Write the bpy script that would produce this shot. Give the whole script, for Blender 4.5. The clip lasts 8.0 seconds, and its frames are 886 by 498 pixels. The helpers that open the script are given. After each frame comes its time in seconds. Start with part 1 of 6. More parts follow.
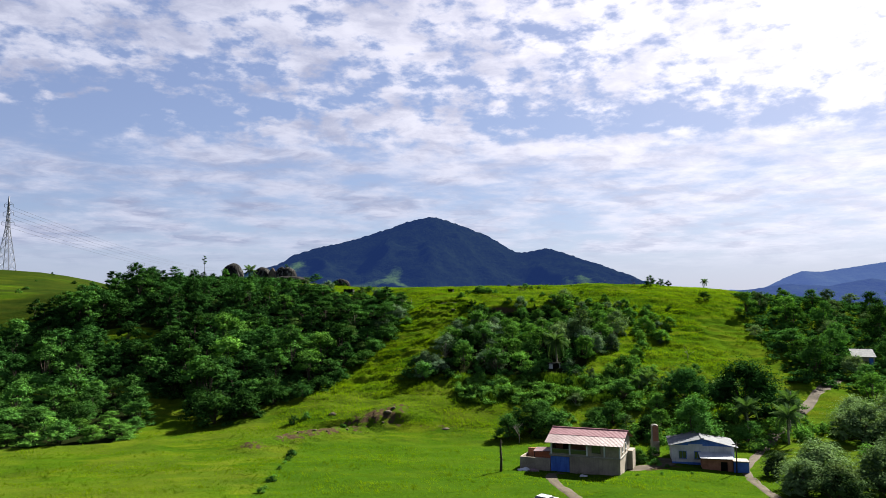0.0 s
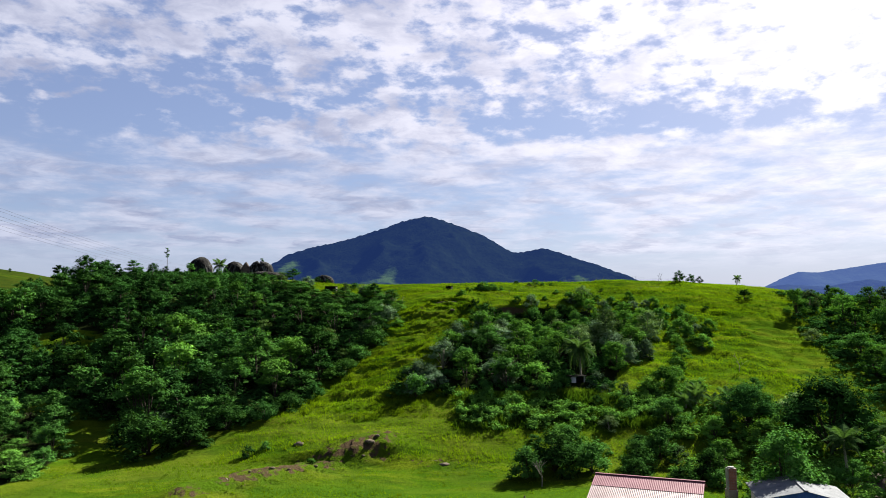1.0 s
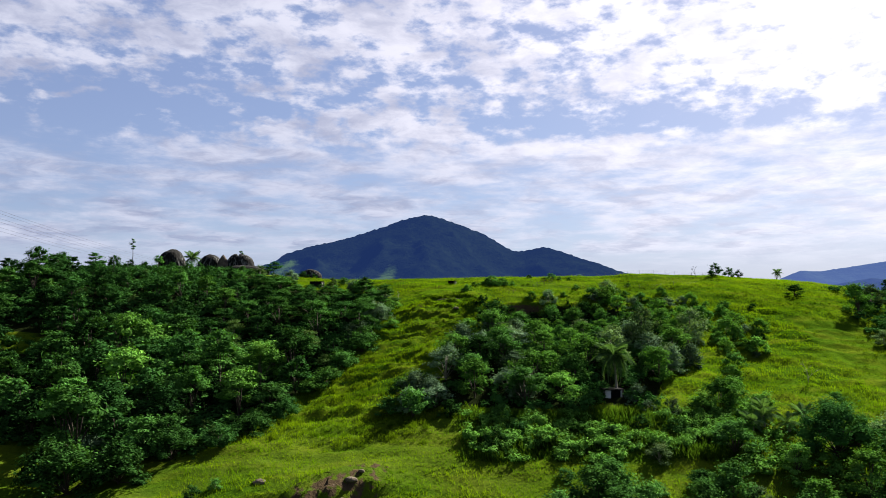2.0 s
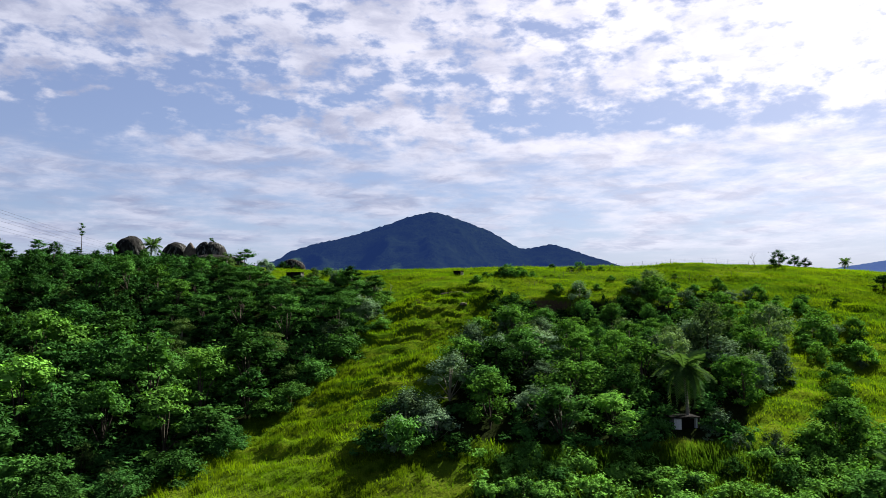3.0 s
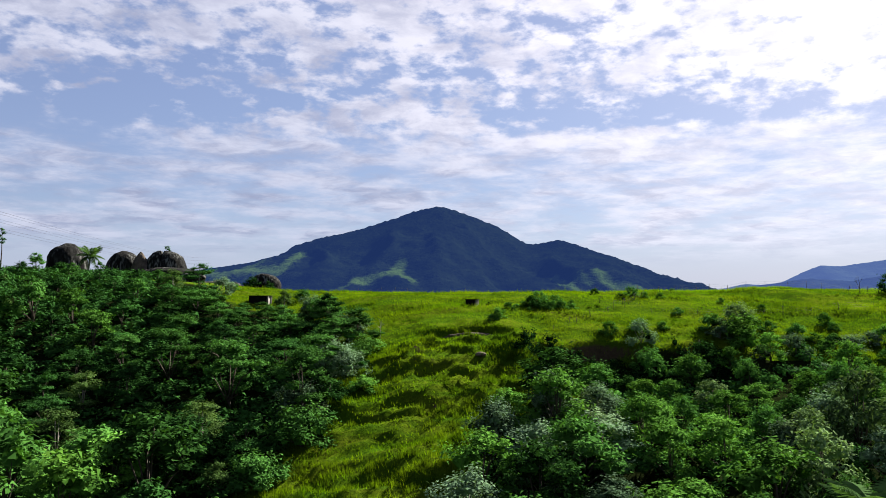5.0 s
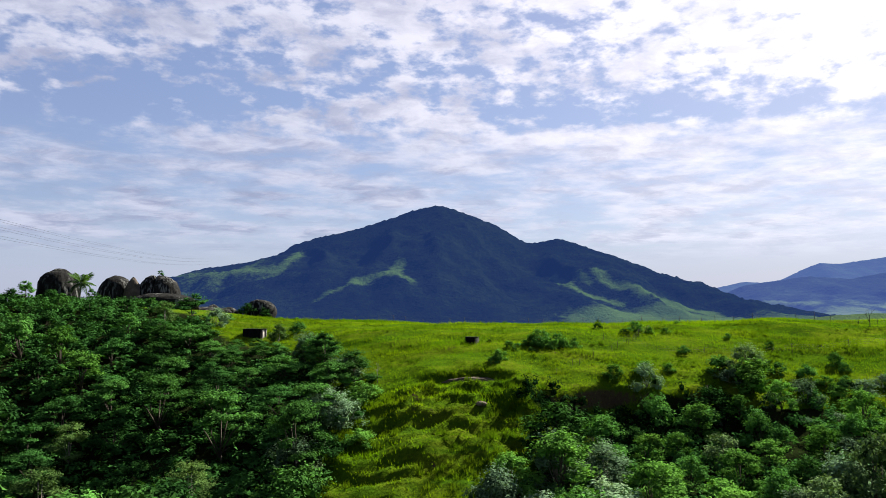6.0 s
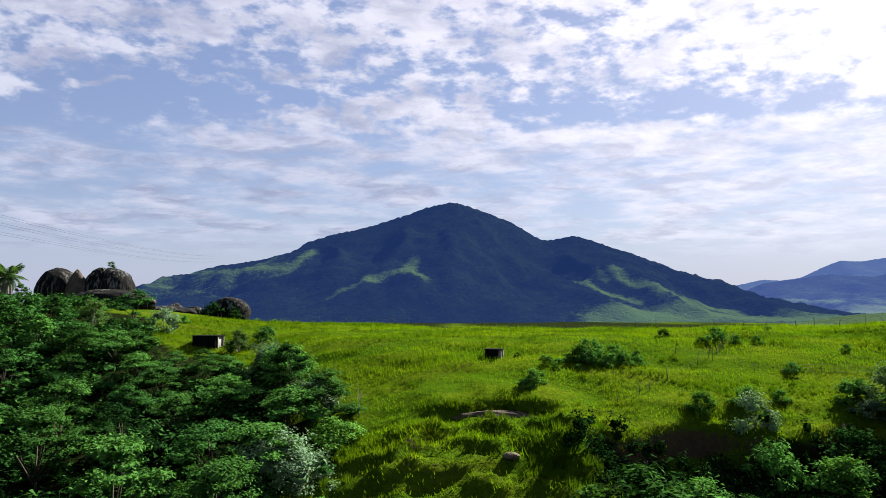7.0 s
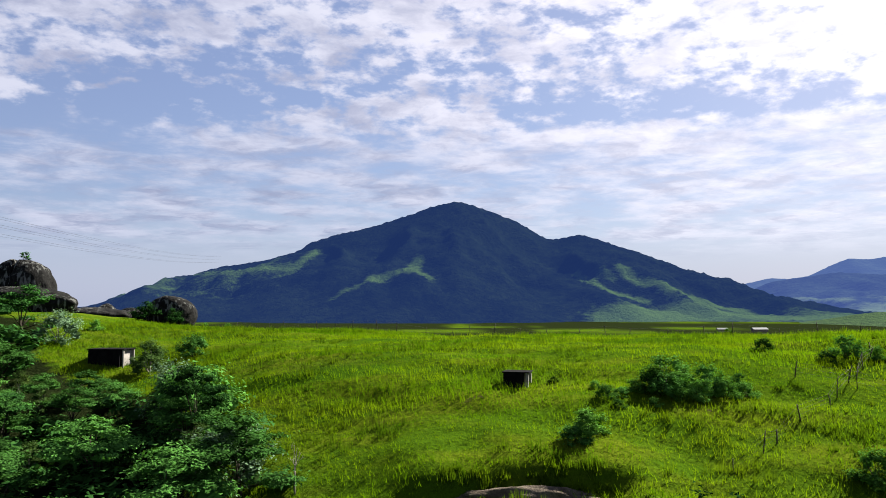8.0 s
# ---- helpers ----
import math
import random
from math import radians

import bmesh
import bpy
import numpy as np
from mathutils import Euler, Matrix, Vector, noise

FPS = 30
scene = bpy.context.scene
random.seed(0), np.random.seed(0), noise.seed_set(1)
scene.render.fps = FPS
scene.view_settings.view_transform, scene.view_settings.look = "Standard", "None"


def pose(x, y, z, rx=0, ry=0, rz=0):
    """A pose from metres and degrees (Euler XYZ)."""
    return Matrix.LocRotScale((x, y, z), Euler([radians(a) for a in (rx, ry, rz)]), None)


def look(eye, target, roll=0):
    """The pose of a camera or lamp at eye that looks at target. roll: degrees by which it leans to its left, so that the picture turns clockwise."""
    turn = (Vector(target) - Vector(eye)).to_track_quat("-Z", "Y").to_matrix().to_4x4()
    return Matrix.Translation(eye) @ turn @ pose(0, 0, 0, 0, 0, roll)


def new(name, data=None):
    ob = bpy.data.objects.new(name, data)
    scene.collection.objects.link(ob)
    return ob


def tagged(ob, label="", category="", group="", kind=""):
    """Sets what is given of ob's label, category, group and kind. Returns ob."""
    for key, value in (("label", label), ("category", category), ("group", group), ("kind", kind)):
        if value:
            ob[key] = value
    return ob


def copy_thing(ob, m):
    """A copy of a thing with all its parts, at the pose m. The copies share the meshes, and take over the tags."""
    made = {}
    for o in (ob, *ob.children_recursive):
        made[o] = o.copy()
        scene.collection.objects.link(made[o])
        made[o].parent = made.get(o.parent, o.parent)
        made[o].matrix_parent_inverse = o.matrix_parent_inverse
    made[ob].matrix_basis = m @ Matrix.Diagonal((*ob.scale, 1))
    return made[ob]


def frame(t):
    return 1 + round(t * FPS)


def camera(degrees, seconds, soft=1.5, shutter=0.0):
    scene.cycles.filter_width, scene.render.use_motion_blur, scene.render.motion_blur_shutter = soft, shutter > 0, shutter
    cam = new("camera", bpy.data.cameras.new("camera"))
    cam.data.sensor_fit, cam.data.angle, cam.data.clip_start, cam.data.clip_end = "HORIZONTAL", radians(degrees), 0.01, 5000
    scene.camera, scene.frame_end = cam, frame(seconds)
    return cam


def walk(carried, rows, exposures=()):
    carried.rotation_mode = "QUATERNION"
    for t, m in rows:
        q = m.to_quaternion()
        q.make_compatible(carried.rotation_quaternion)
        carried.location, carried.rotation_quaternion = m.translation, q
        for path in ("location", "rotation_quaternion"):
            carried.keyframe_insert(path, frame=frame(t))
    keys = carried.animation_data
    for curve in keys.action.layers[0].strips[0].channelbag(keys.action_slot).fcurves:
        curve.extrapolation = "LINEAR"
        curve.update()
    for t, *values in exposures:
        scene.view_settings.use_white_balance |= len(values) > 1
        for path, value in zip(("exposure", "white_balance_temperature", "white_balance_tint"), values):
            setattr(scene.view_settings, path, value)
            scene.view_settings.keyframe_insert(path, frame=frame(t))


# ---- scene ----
cam = camera(62.0, 8.0, soft=0.9)
PATH = [
    (0.00, pose(0.00, 0.00, 20.00, 95.00, 0.16, -0.00)),
    (0.50, pose(-0.52, 15.82, 20.14, 95.03, 0.17, -0.22)),
    (1.00, pose(-0.36, 28.71, 20.09, 95.04, 0.11, -0.36)),
    (1.50, pose(-0.76, 39.50, 20.06, 95.03, 0.14, -0.45)),
    (3.00, pose(-0.10, 80.17, 19.93, 94.84, 0.16, 0.11)),
    (3.50, pose(-0.44, 92.04, 20.00, 94.73, 0.05, 0.32)),
    (4.00, pose(-0.49, 100.84, 20.58, 94.63, -0.31, 0.48)),
    (4.50, pose(-0.61, 107.11, 22.42, 94.48, -0.40, 0.60)),
    (5.80, pose(-0.27, 112.02, 30.39, 94.26, 0.04, 0.42)),
    (6.00, pose(-0.52, 112.56, 30.62, 94.21, -0.09, 0.49)),
    (6.50, pose(-0.53, 119.40, 30.55, 94.13, -0.17, 1.08)),
    (6.75, pose(-0.48, 127.90, 30.64, 94.09, -0.16, 1.35)),
    (7.00, pose(-0.43, 137.00, 30.73, 94.04, -0.15, 1.62)),
    (7.25, pose(-0.53, 145.70, 30.65, 94.04, -0.08, 1.77)),
    (7.50, pose(-0.63, 152.20, 30.57, 94.03, -0.02, 1.91)),
    (8.00, pose(-0.51, 159.49, 30.56, 94.05, 0.11, 2.01)),
]
walk(cam, PATH, exposures=[(0.0, 2.14), (8.0, 2.14)])

# ---- light: sun behind thin cloud ahead and to the right, sky with broken altocumulus ----
SUN_AZ, SUN_EL = 42.0, 37.0          # degrees to the right of straight ahead, degrees up
sun_dir = Vector((math.sin(radians(SUN_AZ)) * math.cos(radians(SUN_EL)),
                  math.cos(radians(SUN_AZ)) * math.cos(radians(SUN_EL)), math.sin(radians(SUN_EL))))
sun_data = bpy.data.lights.new("sun", "SUN")
sun_data.energy, sun_data.angle, sun_data.color = 5.0, radians(0.6), (1.0, 0.94, 0.82)
sun = new("sun", sun_data)
sun.matrix_world = look(sun_dir * 900, (0, 0, 0))


class Nodes:
    """Short hand for node trees: call with a type, inputs by name or index."""

    def __init__(self, tree):
        self.tree = tree
        tree.nodes.clear()

    def __call__(self, kind, ins=None):
        n = self.tree.nodes.new(kind)
        for k, v in (ins or {}).items():
            if isinstance(v, bpy.types.NodeSocket):
                self.tree.links.new(v, n.inputs[k])
            else:
                n.inputs[k].default_value = v
        return n

    def math(self, op, a, b=0.0, c=0.0, clamp=False):
        n = self("ShaderNodeMath", {0: a, 1: b, 2: c})
        n.operation, n.use_clamp = op, clamp
        return n.outputs[0]

    def vec(self, op, a, b=(0, 0, 0)):
        n = self("ShaderNodeVectorMath", {0: a, 1: b})
        n.operation = op
        return n.outputs["Value"] if op in ("DOT_PRODUCT", "LENGTH", "DISTANCE") else n.outputs[0]

    def ramp(self, fac, lo, hi):
        n = self("ShaderNodeMapRange", {0: fac, 1: lo, 2: hi, 3: 0.0, 4: 1.0})
        n.interpolation_type = "SMOOTHSTEP"
        return n.outputs[0]

    def mix(self, fac, a, b, mode="MIX"):
        n = self("ShaderNodeMix")
        n.data_type, n.blend_type = "RGBA", mode
        for sock, v in ((n.inputs[0], fac), (n.inputs[6], a), (n.inputs[7], b)):
            if isinstance(v, bpy.types.NodeSocket):
                self.tree.links.new(v, sock)
            else:
                sock.default_value = v if isinstance(v, (int, float)) else (*v, 1) if len(v) == 3 else v
        return n.outputs[2]

    def attribute(self, name):
        n = self("ShaderNodeAttribute")
        n.attribute_name = name
        return n.outputs["Fac"]

    def noise(self, vector, scale, detail=4.0, rough=0.55, out=0):
        return self("ShaderNodeTexNoise", {"Vector": vector, "Scale": scale, "Detail": detail, "Roughness": rough}).outputs[out]


def build_world():
    world = bpy.data.worlds.new("sky")
    scene.world = world
    world.use_nodes = True
    N = Nodes(world.node_tree)
    blue = N("ShaderNodeTexSky")
    blue.sky_type, blue.sun_disc, blue.sun_elevation, blue.sun_rotation = "NISHITA", False, radians(SUN_EL), radians(SUN_AZ)
    blue.altitude, blue.air_density, blue.dust_density, blue.ozone_density = 60.0, 1.0, 0.6, 1.6
    sky = blue.outputs[0]
    way = N("ShaderNodeTexCoord").outputs["Generated"]
    way = N.vec("NORMALIZE", way)
    part = N("ShaderNodeSeparateXYZ", {0: way}).outputs
    up = N.math("MAXIMUM", part[2], 0.055)
    flat = N("ShaderNodeCombineXYZ", {0: N.math("DIVIDE", part[0], up), 1: N.math("DIVIDE", part[1], up), 2: 0.0}).outputs[0]
    bent = N("ShaderNodeTexNoise", {"Vector": flat, "Scale": 1.6, "Detail": 3.0}).outputs["Color"]
    # small puffs overhead, long banks towards the horizon
    soft_up = N.math("ADD", part[2], 0.16)
    dome = N("ShaderNodeCombineXYZ", {0: N.math("DIVIDE", part[0], soft_up), 1: N.math("DIVIDE", part[1], soft_up), 2: 0.0}).outputs[0]
    dome = N.vec("ADD", dome, N.vec("MULTIPLY", N.vec("SUBTRACT", bent, (0.5, 0.5, 0.5)), (0.22, 0.22, 0.0)))
    puffs = N.noise(N.vec("MULTIPLY", way, (1.0, 1.0, 2.2)), 22.0, 6.0, 0.58)
    banks = N.noise(N.vec("MULTIPLY", way, (1.0, 1.0, 4.6)), 9.5, 7.0, 0.62)
    low = N.ramp(part[2], 0.25, 0.17)
    cells = N.math("ADD", N.math("MULTIPLY", puffs, N.math("SUBTRACT", 1.0, low)), N.math("MULTIPLY", banks, low))
    broad = N.noise(N.vec("ADD", flat, (3.1, 7.7, 0.0)), 0.75, 3.0, 0.5)
    cover = N.math("ADD", N.math("MULTIPLY", cells, 1.3), N.math("MULTIPLY", broad, 0.40))

    def patch(u, v, ru, rv, amount):
        d = N.vec("MULTIPLY", N.vec("SUBTRACT", flat, (u, v, 0.0)), (1 / ru, 1 / rv, 0.0))
        return N.math("MULTIPLY", N.math("POWER", 2.718, N.math("MULTIPLY", N.vec("DOT_PRODUCT", d, d), -1.0)), amount)

    # clear blue openings and thick banks of the cloud sheet
    for args in ((-1.55, 3.55, 0.95, 0.50, -0.30), (-0.3, 3.05, 0.6, 0.22, -0.08), (1.0, 3.75, 0.9, 0.28, -0.20), (-0.45, 3.85, 0.5, 0.30, 0.12),
                 (-2.6, 4.3, 0.8, 0.5, -0.18), (-1.2, 2.40, 0.9, 0.34, 0.16), (-2.25, 3.0, 0.35, 0.5, 0.20), (1.5, 2.6, 1.0, 0.6, 0.10), (0.0, 4.75, 3.0, 0.5, 0.08),
                 (0.0, 9.0, 9.0, 4.0, 0.04), (-4.0, 7.0, 3.0, 3.0, -0.06)):
        cover = N.math("ADD", cover, patch(*args))
    crisp, dim = N.ramp(cover, 0.68, 0.96), N.ramp(cover, 0.60, 1.06)
    mask = N.math("ADD", N.math("MULTIPLY", crisp, N.math("SUBTRACT", 1.0, low)), N.math("MULTIPLY", dim, low))
    mask = N.math("MULTIPLY", mask, N.ramp(part[2], 0.045, 0.10))
    # the sheet breaks up into clear blue sky towards the zenith
    clear = N.ramp(part[2], 0.46, 0.72)
    mask = N.math("MULTIPLY", mask, N.math("SUBTRACT", 1.0, N.math("MULTIPLY", clear, 0.8)))
    near_sun = N.math("MAXIMUM", N.vec("DOT_PRODUCT", way, tuple(sun_dir)), 0.0)
    glow = N.math("POWER", near_sun, 8.0)
    thick = N.ramp(N.noise(dome, 4.2, 6.0, 0.62), 0.38, 0.68)
    cloud = N.mix(thick, (9.9, 9.7, 10.4), (5.4, 5.6, 7.0))
    cloud = N.mix(N.math("MULTIPLY", low, 0.55), cloud, N.mix(1.0, cloud, (0.78, 0.82, 0.88), "MULTIPLY"))
    cloud = N.mix(N.math("MULTIPLY", N.ramp(near_sun, 0.86, 0.55), 0.9), cloud, N.mix(1.0, cloud, (0.74, 0.78, 0.84), "MULTIPLY"))
    cloud = N.mix(N.math("MULTIPLY", glow, 0.9), cloud, (16.0, 15.6, 15.8))
    veil = N.mix(N.math("MULTIPLY", N.math("SUBTRACT", 1.0, clear), 0.35), sky, (3.9, 4.6, 8.0))
    haze = N.ramp(part[2], 0.14, 0.01)
    veil = N.mix(N.math("MULTIPLY", haze, 0.7), veil, (5.0, 5.6, 7.2))
    veil = N.mix(N.math("MULTIPLY", glow, 0.6), veil, (7.2, 7.2, 9.0))
    colour = N.mix(N.math("MULTIPLY", mask, 0.93), veil, cloud)
    # the cloud sheet scatters forward: it pales steadily away from the sun
    away = N.ramp(N.vec("DOT_PRODUCT", way, tuple(sun_dir)), 0.32, -0.55)
    colour = N.mix(N.math("MULTIPLY", away, 0.75), colour, N.mix(1.0, colour, (0.30, 0.32, 0.36), "MULTIPLY"))
    colour = N.mix(1.0, colour, (0.452, 0.450, 0.470), "MULTIPLY")
    back = N("ShaderNodeBackground", {"Color": colour, "Strength": 0.05})
    N("ShaderNodeOutputWorld", {0: back.outputs[0]})


build_world()


# ---- materials ----
def material(name):
    m = bpy.data.materials.new(name)
    m.use_nodes = True
    return m, Nodes(m.node_tree)


def finish(N, colour, rough=0.8, bump=None, depth=0.05, metallic=0.0, spec=0.3, through_light=0.0, through_colour=None, glow=None):
    ins = {"Base Color": colour, "Roughness": rough, "Metallic": metallic, "Specular IOR Level": spec}
    if bump is not None:
        ins["Normal"] = N("ShaderNodeBump", {"Height": bump, "Distance": depth, "Strength": 1.0}).outputs[0]
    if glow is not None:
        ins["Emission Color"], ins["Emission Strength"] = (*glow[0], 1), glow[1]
    shader = N("ShaderNodeBsdfPrincipled", ins).outputs[0]
    if through_light:
        thin = N("ShaderNodeBsdfTranslucent", {"Color": through_colour if through_colour is not None else colour}).outputs[0]
        shader = N("ShaderNodeMixShader", {0: through_light, 1: shader, 2: thin}).outputs[0]
    N("ShaderNodeOutputMaterial", {0: shader})


def rgb(*c):
    return (*c, 1.0)


def leaf_material(name, dark, light, through_light=0.2, rough=0.6, spec=0.0):
    m, N = material(name)
    place = N("ShaderNodeNewGeometry").outputs["Position"]
    own = N("ShaderNodeObjectInfo").outputs["Random"]
    each = N("ShaderNodeNewGeometry").outputs["Random Per Island"]
    f = N.math("SUBTRACT", N.math("ADD", N.math("MULTIPLY", own, 0.75), N.math("MULTIPLY", each, 0.42)), 0.06)
    f = N.math("ADD", f, N.math("MULTIPLY", N.math("SUBTRACT", N.noise(place, 0.6, 2.0), 0.5), 0.6), clamp=True)
    colour = N.mix(f, rgb(*dark), rgb(*light))
    colour = N.mix(N.math("MULTIPLY", N.ramp(N.noise(place, 0.23, 2.0), 0.55, 0.75), 0.35), colour, rgb(light[0] * 1.15, light[1] * 0.95, light[2] * 0.7))
    finish(N, colour, rough, spec=spec, through_light=through_light,
           through_colour=N.mix(1.0, colour, rgb(1.2, 1.3, 0.55), "MULTIPLY"))
    return m


def bark_material(name, a, b):
    m, N = material(name)
    place = N("ShaderNodeNewGeometry").outputs["Position"]
    n = N.noise(N.vec("MULTIPLY", place, (9, 9, 2.2)), 1.0, 5.0, 0.6)
    finish(N, N.mix(n, rgb(*a), rgb(*b)), 0.9, n, 0.03, spec=0.15)
    return m


def plain_material(name, a, b, rough=0.7, scale=2.0, depth=0.01, metallic=0.0, spec=0.3):
    """Two tones, worn at two scales."""
    m, N = material(name)
    place = N("ShaderNodeNewGeometry").outputs["Position"]
    big, fine = N.noise(place, scale, 4.0, 0.6), N.noise(place, scale * 11, 4.0, 0.6)
    f = N.ramp(N.math("ADD", N.math("MULTIPLY", big, 0.65), N.math("MULTIPLY", fine, 0.35)), 0.32, 0.68)
    streak = N.ramp(N.noise(N.vec("MULTIPLY", place, (5, 5, 0.5)), 1.0, 3.0), 0.5, 0.75)
    colour = N.mix(N.math("MULTIPLY", streak, 0.35), N.mix(f, rgb(*a), rgb(*b)), rgb(*(c * 0.55 for c in a)))
    finish(N, colour, rough, fine, depth, metallic, spec)
    return m


def ground_material():
    m, N = material("pasture")
    geo = N("ShaderNodeNewGeometry")
    place, normal = geo.outputs["Position"], geo.outputs["Normal"]
    long = N.vec("MULTIPLY", place, (0.35, 1.0, 1.0))
    a, b, c = N.noise(place, 0.045, 4.0, 0.6), N.noise(long, 0.33, 5.0, 0.62), N.noise(place, 2.6, 5.0, 0.7)
    grass = N.mix(N.ramp(a, 0.35, 0.65), rgb(0.0240, 0.0580, 0.0030), rgb(0.0430, 0.0840, 0.0040))
    grass = N.mix(N.ramp(b, 0.42, 0.66), grass, rgb(0.0680, 0.0960, 0.0060))
    grass = N.mix(N.math("MULTIPLY", N.ramp(c, 0.45, 0.72), 0.6), grass, rgb(0.0128, 0.0256, 0.0024))
    patches = N.ramp(N.noise(N.vec("MULTIPLY", place, (0.5, 1.0, 1.0)), 0.13, 5.0, 0.65), 0.56, 0.72)
    grass = N.mix(N.math("MULTIPLY", patches, 0.8), grass, rgb(0.0176, 0.0368, 0.004))
    hay = N.ramp(N.noise(place, 0.07, 4.0, 0.6), 0.38, 0.60)
    grass = N.mix(N.math("MULTIPLY", N.attribute("rough_meadow"), N.math("MULTIPLY", hay, 0.45)), grass, rgb(0.048, 0.0656, 0.008))
    grass = N.mix(N.math("MULTIPLY", N.attribute("lush_meadow"), 0.75), grass, rgb(0.024, 0.0576, 0.004))
    dry = N.attribute("bare")
    soil = N.mix(N.noise(place, 1.3, 6.0, 0.7), rgb(0.0176, 0.0128, 0.008), rgb(0.08, 0.0576, 0.0352))
    steep = N.ramp(N("ShaderNodeSeparateXYZ", {0: normal}).outputs[2], 0.55, 0.38)
    broken = N.ramp(N.math("ADD", dry, N.math("ADD", N.math("MULTIPLY", N.math("SUBTRACT", b, 0.5), 1.4), N.math("MULTIPLY", N.math("SUBTRACT", N.noise(place, 0.9, 4.0), 0.5), 1.6))), 0.48, 0.66)
    colour = N.mix(N.math("MAXIMUM", steep, broken), grass, soil)
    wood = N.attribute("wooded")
    # wooded ground is near black: the shade under the trees is put into it
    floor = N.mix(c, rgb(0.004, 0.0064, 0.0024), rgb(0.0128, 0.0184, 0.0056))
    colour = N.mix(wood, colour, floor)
    bump = N.math("ADD", N.math("MULTIPLY", b, 0.6), N.math("MULTIPLY", c, 0.4))
    finish(N, colour, 0.95, bump, 0.5, spec=0.0)
    return m


# The last argument is a faint blue surface glow that stands in for haze.
def mountain_material(name, forest_a, forest_b, pasture_c, grain, haze_glow):
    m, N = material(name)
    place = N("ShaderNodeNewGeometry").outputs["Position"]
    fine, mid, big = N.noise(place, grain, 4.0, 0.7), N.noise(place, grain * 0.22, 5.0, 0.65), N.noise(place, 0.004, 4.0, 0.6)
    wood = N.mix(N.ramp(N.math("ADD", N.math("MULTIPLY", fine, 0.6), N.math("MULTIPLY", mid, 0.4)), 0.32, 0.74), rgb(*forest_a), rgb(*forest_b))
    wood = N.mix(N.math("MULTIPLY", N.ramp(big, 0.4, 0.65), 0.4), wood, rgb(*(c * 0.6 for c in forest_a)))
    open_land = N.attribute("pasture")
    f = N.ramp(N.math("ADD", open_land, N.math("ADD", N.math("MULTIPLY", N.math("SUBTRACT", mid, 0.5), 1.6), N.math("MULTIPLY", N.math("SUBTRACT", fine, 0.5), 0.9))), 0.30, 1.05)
    finish(N, N.mix(f, wood, N.mix(mid, rgb(*pasture_c), rgb(*(c * 0.6 for c in pasture_c)))), 0.95, fine, 6.5, spec=0.0, glow=haze_glow)
    return m


def rock_material():
    m, N = material("granite")
    place = N("ShaderNodeNewGeometry").outputs["Position"]
    runs = N.noise(N.vec("MULTIPLY", place, (1.5, 1.5, 0.16)), 1.0, 5.0, 0.6)
    fine, big = N.noise(place, 5.0, 6.0, 0.7), N.noise(place, 0.35, 4.0)
    c = N.mix(N.ramp(fine, 0.35, 0.7), rgb(0.0048, 0.0048, 0.0048), rgb(0.0208, 0.0208, 0.02))
    c = N.mix(N.ramp(runs, 0.40, 0.56), c, rgb(0.0048, 0.0048, 0.0048))
    c = N.mix(N.math("MULTIPLY", N.ramp(big, 0.5, 0.7), 0.15), c, rgb(0.036, 0.036, 0.036))
    pale = N.noise(N.vec("MULTIPLY", place, (2.6, 2.6, 0.22)), 1.0, 4.0, 0.55)
    c = N.mix(N.math("MULTIPLY", N.ramp(pale, 0.50, 0.62), N.ramp(N.noise(place, 0.16, 2.0), 0.40, 0.55)), c, rgb(0.105, 0.108, 0.102))
    finish(N, c, 0.9, N.math("ADD", fine, runs), 0.12, spec=0.06)
    return m


def grass_material(name, a, b):
    m, N = material(name)
    place = N("ShaderNodeNewGeometry").outputs["Position"]
    each = N("ShaderNodeNewGeometry").outputs["Random Per Island"]
    f = N.math("ADD", N.math("MULTIPLY", each, 0.3), N.math("MULTIPLY", N.ramp(N.noise(N.vec("MULTIPLY", place, (0.5, 1.0, 1.0)), 0.30, 4.0, 0.6), 0.30, 0.70), 0.7), clamp=True)
    colour = N.mix(f, rgb(*a), rgb(*b))
    dull = N.ramp(N.noise(N.vec("MULTIPLY", place, (0.35, 1.0, 1.0)), 0.16, 4.0, 0.6), 0.52, 0.68)
    colour = N.mix(N.math("MULTIPLY", dull, 0.45), colour, rgb(a[0] * 0.55, a[1] * 0.55, a[2]))
    finish(N, colour, 0.8, spec=0.0, through_light=0.5, through_colour=N.mix(1.0, colour, rgb(1.15, 1.2, 0.5), "MULTIPLY"))
    return m


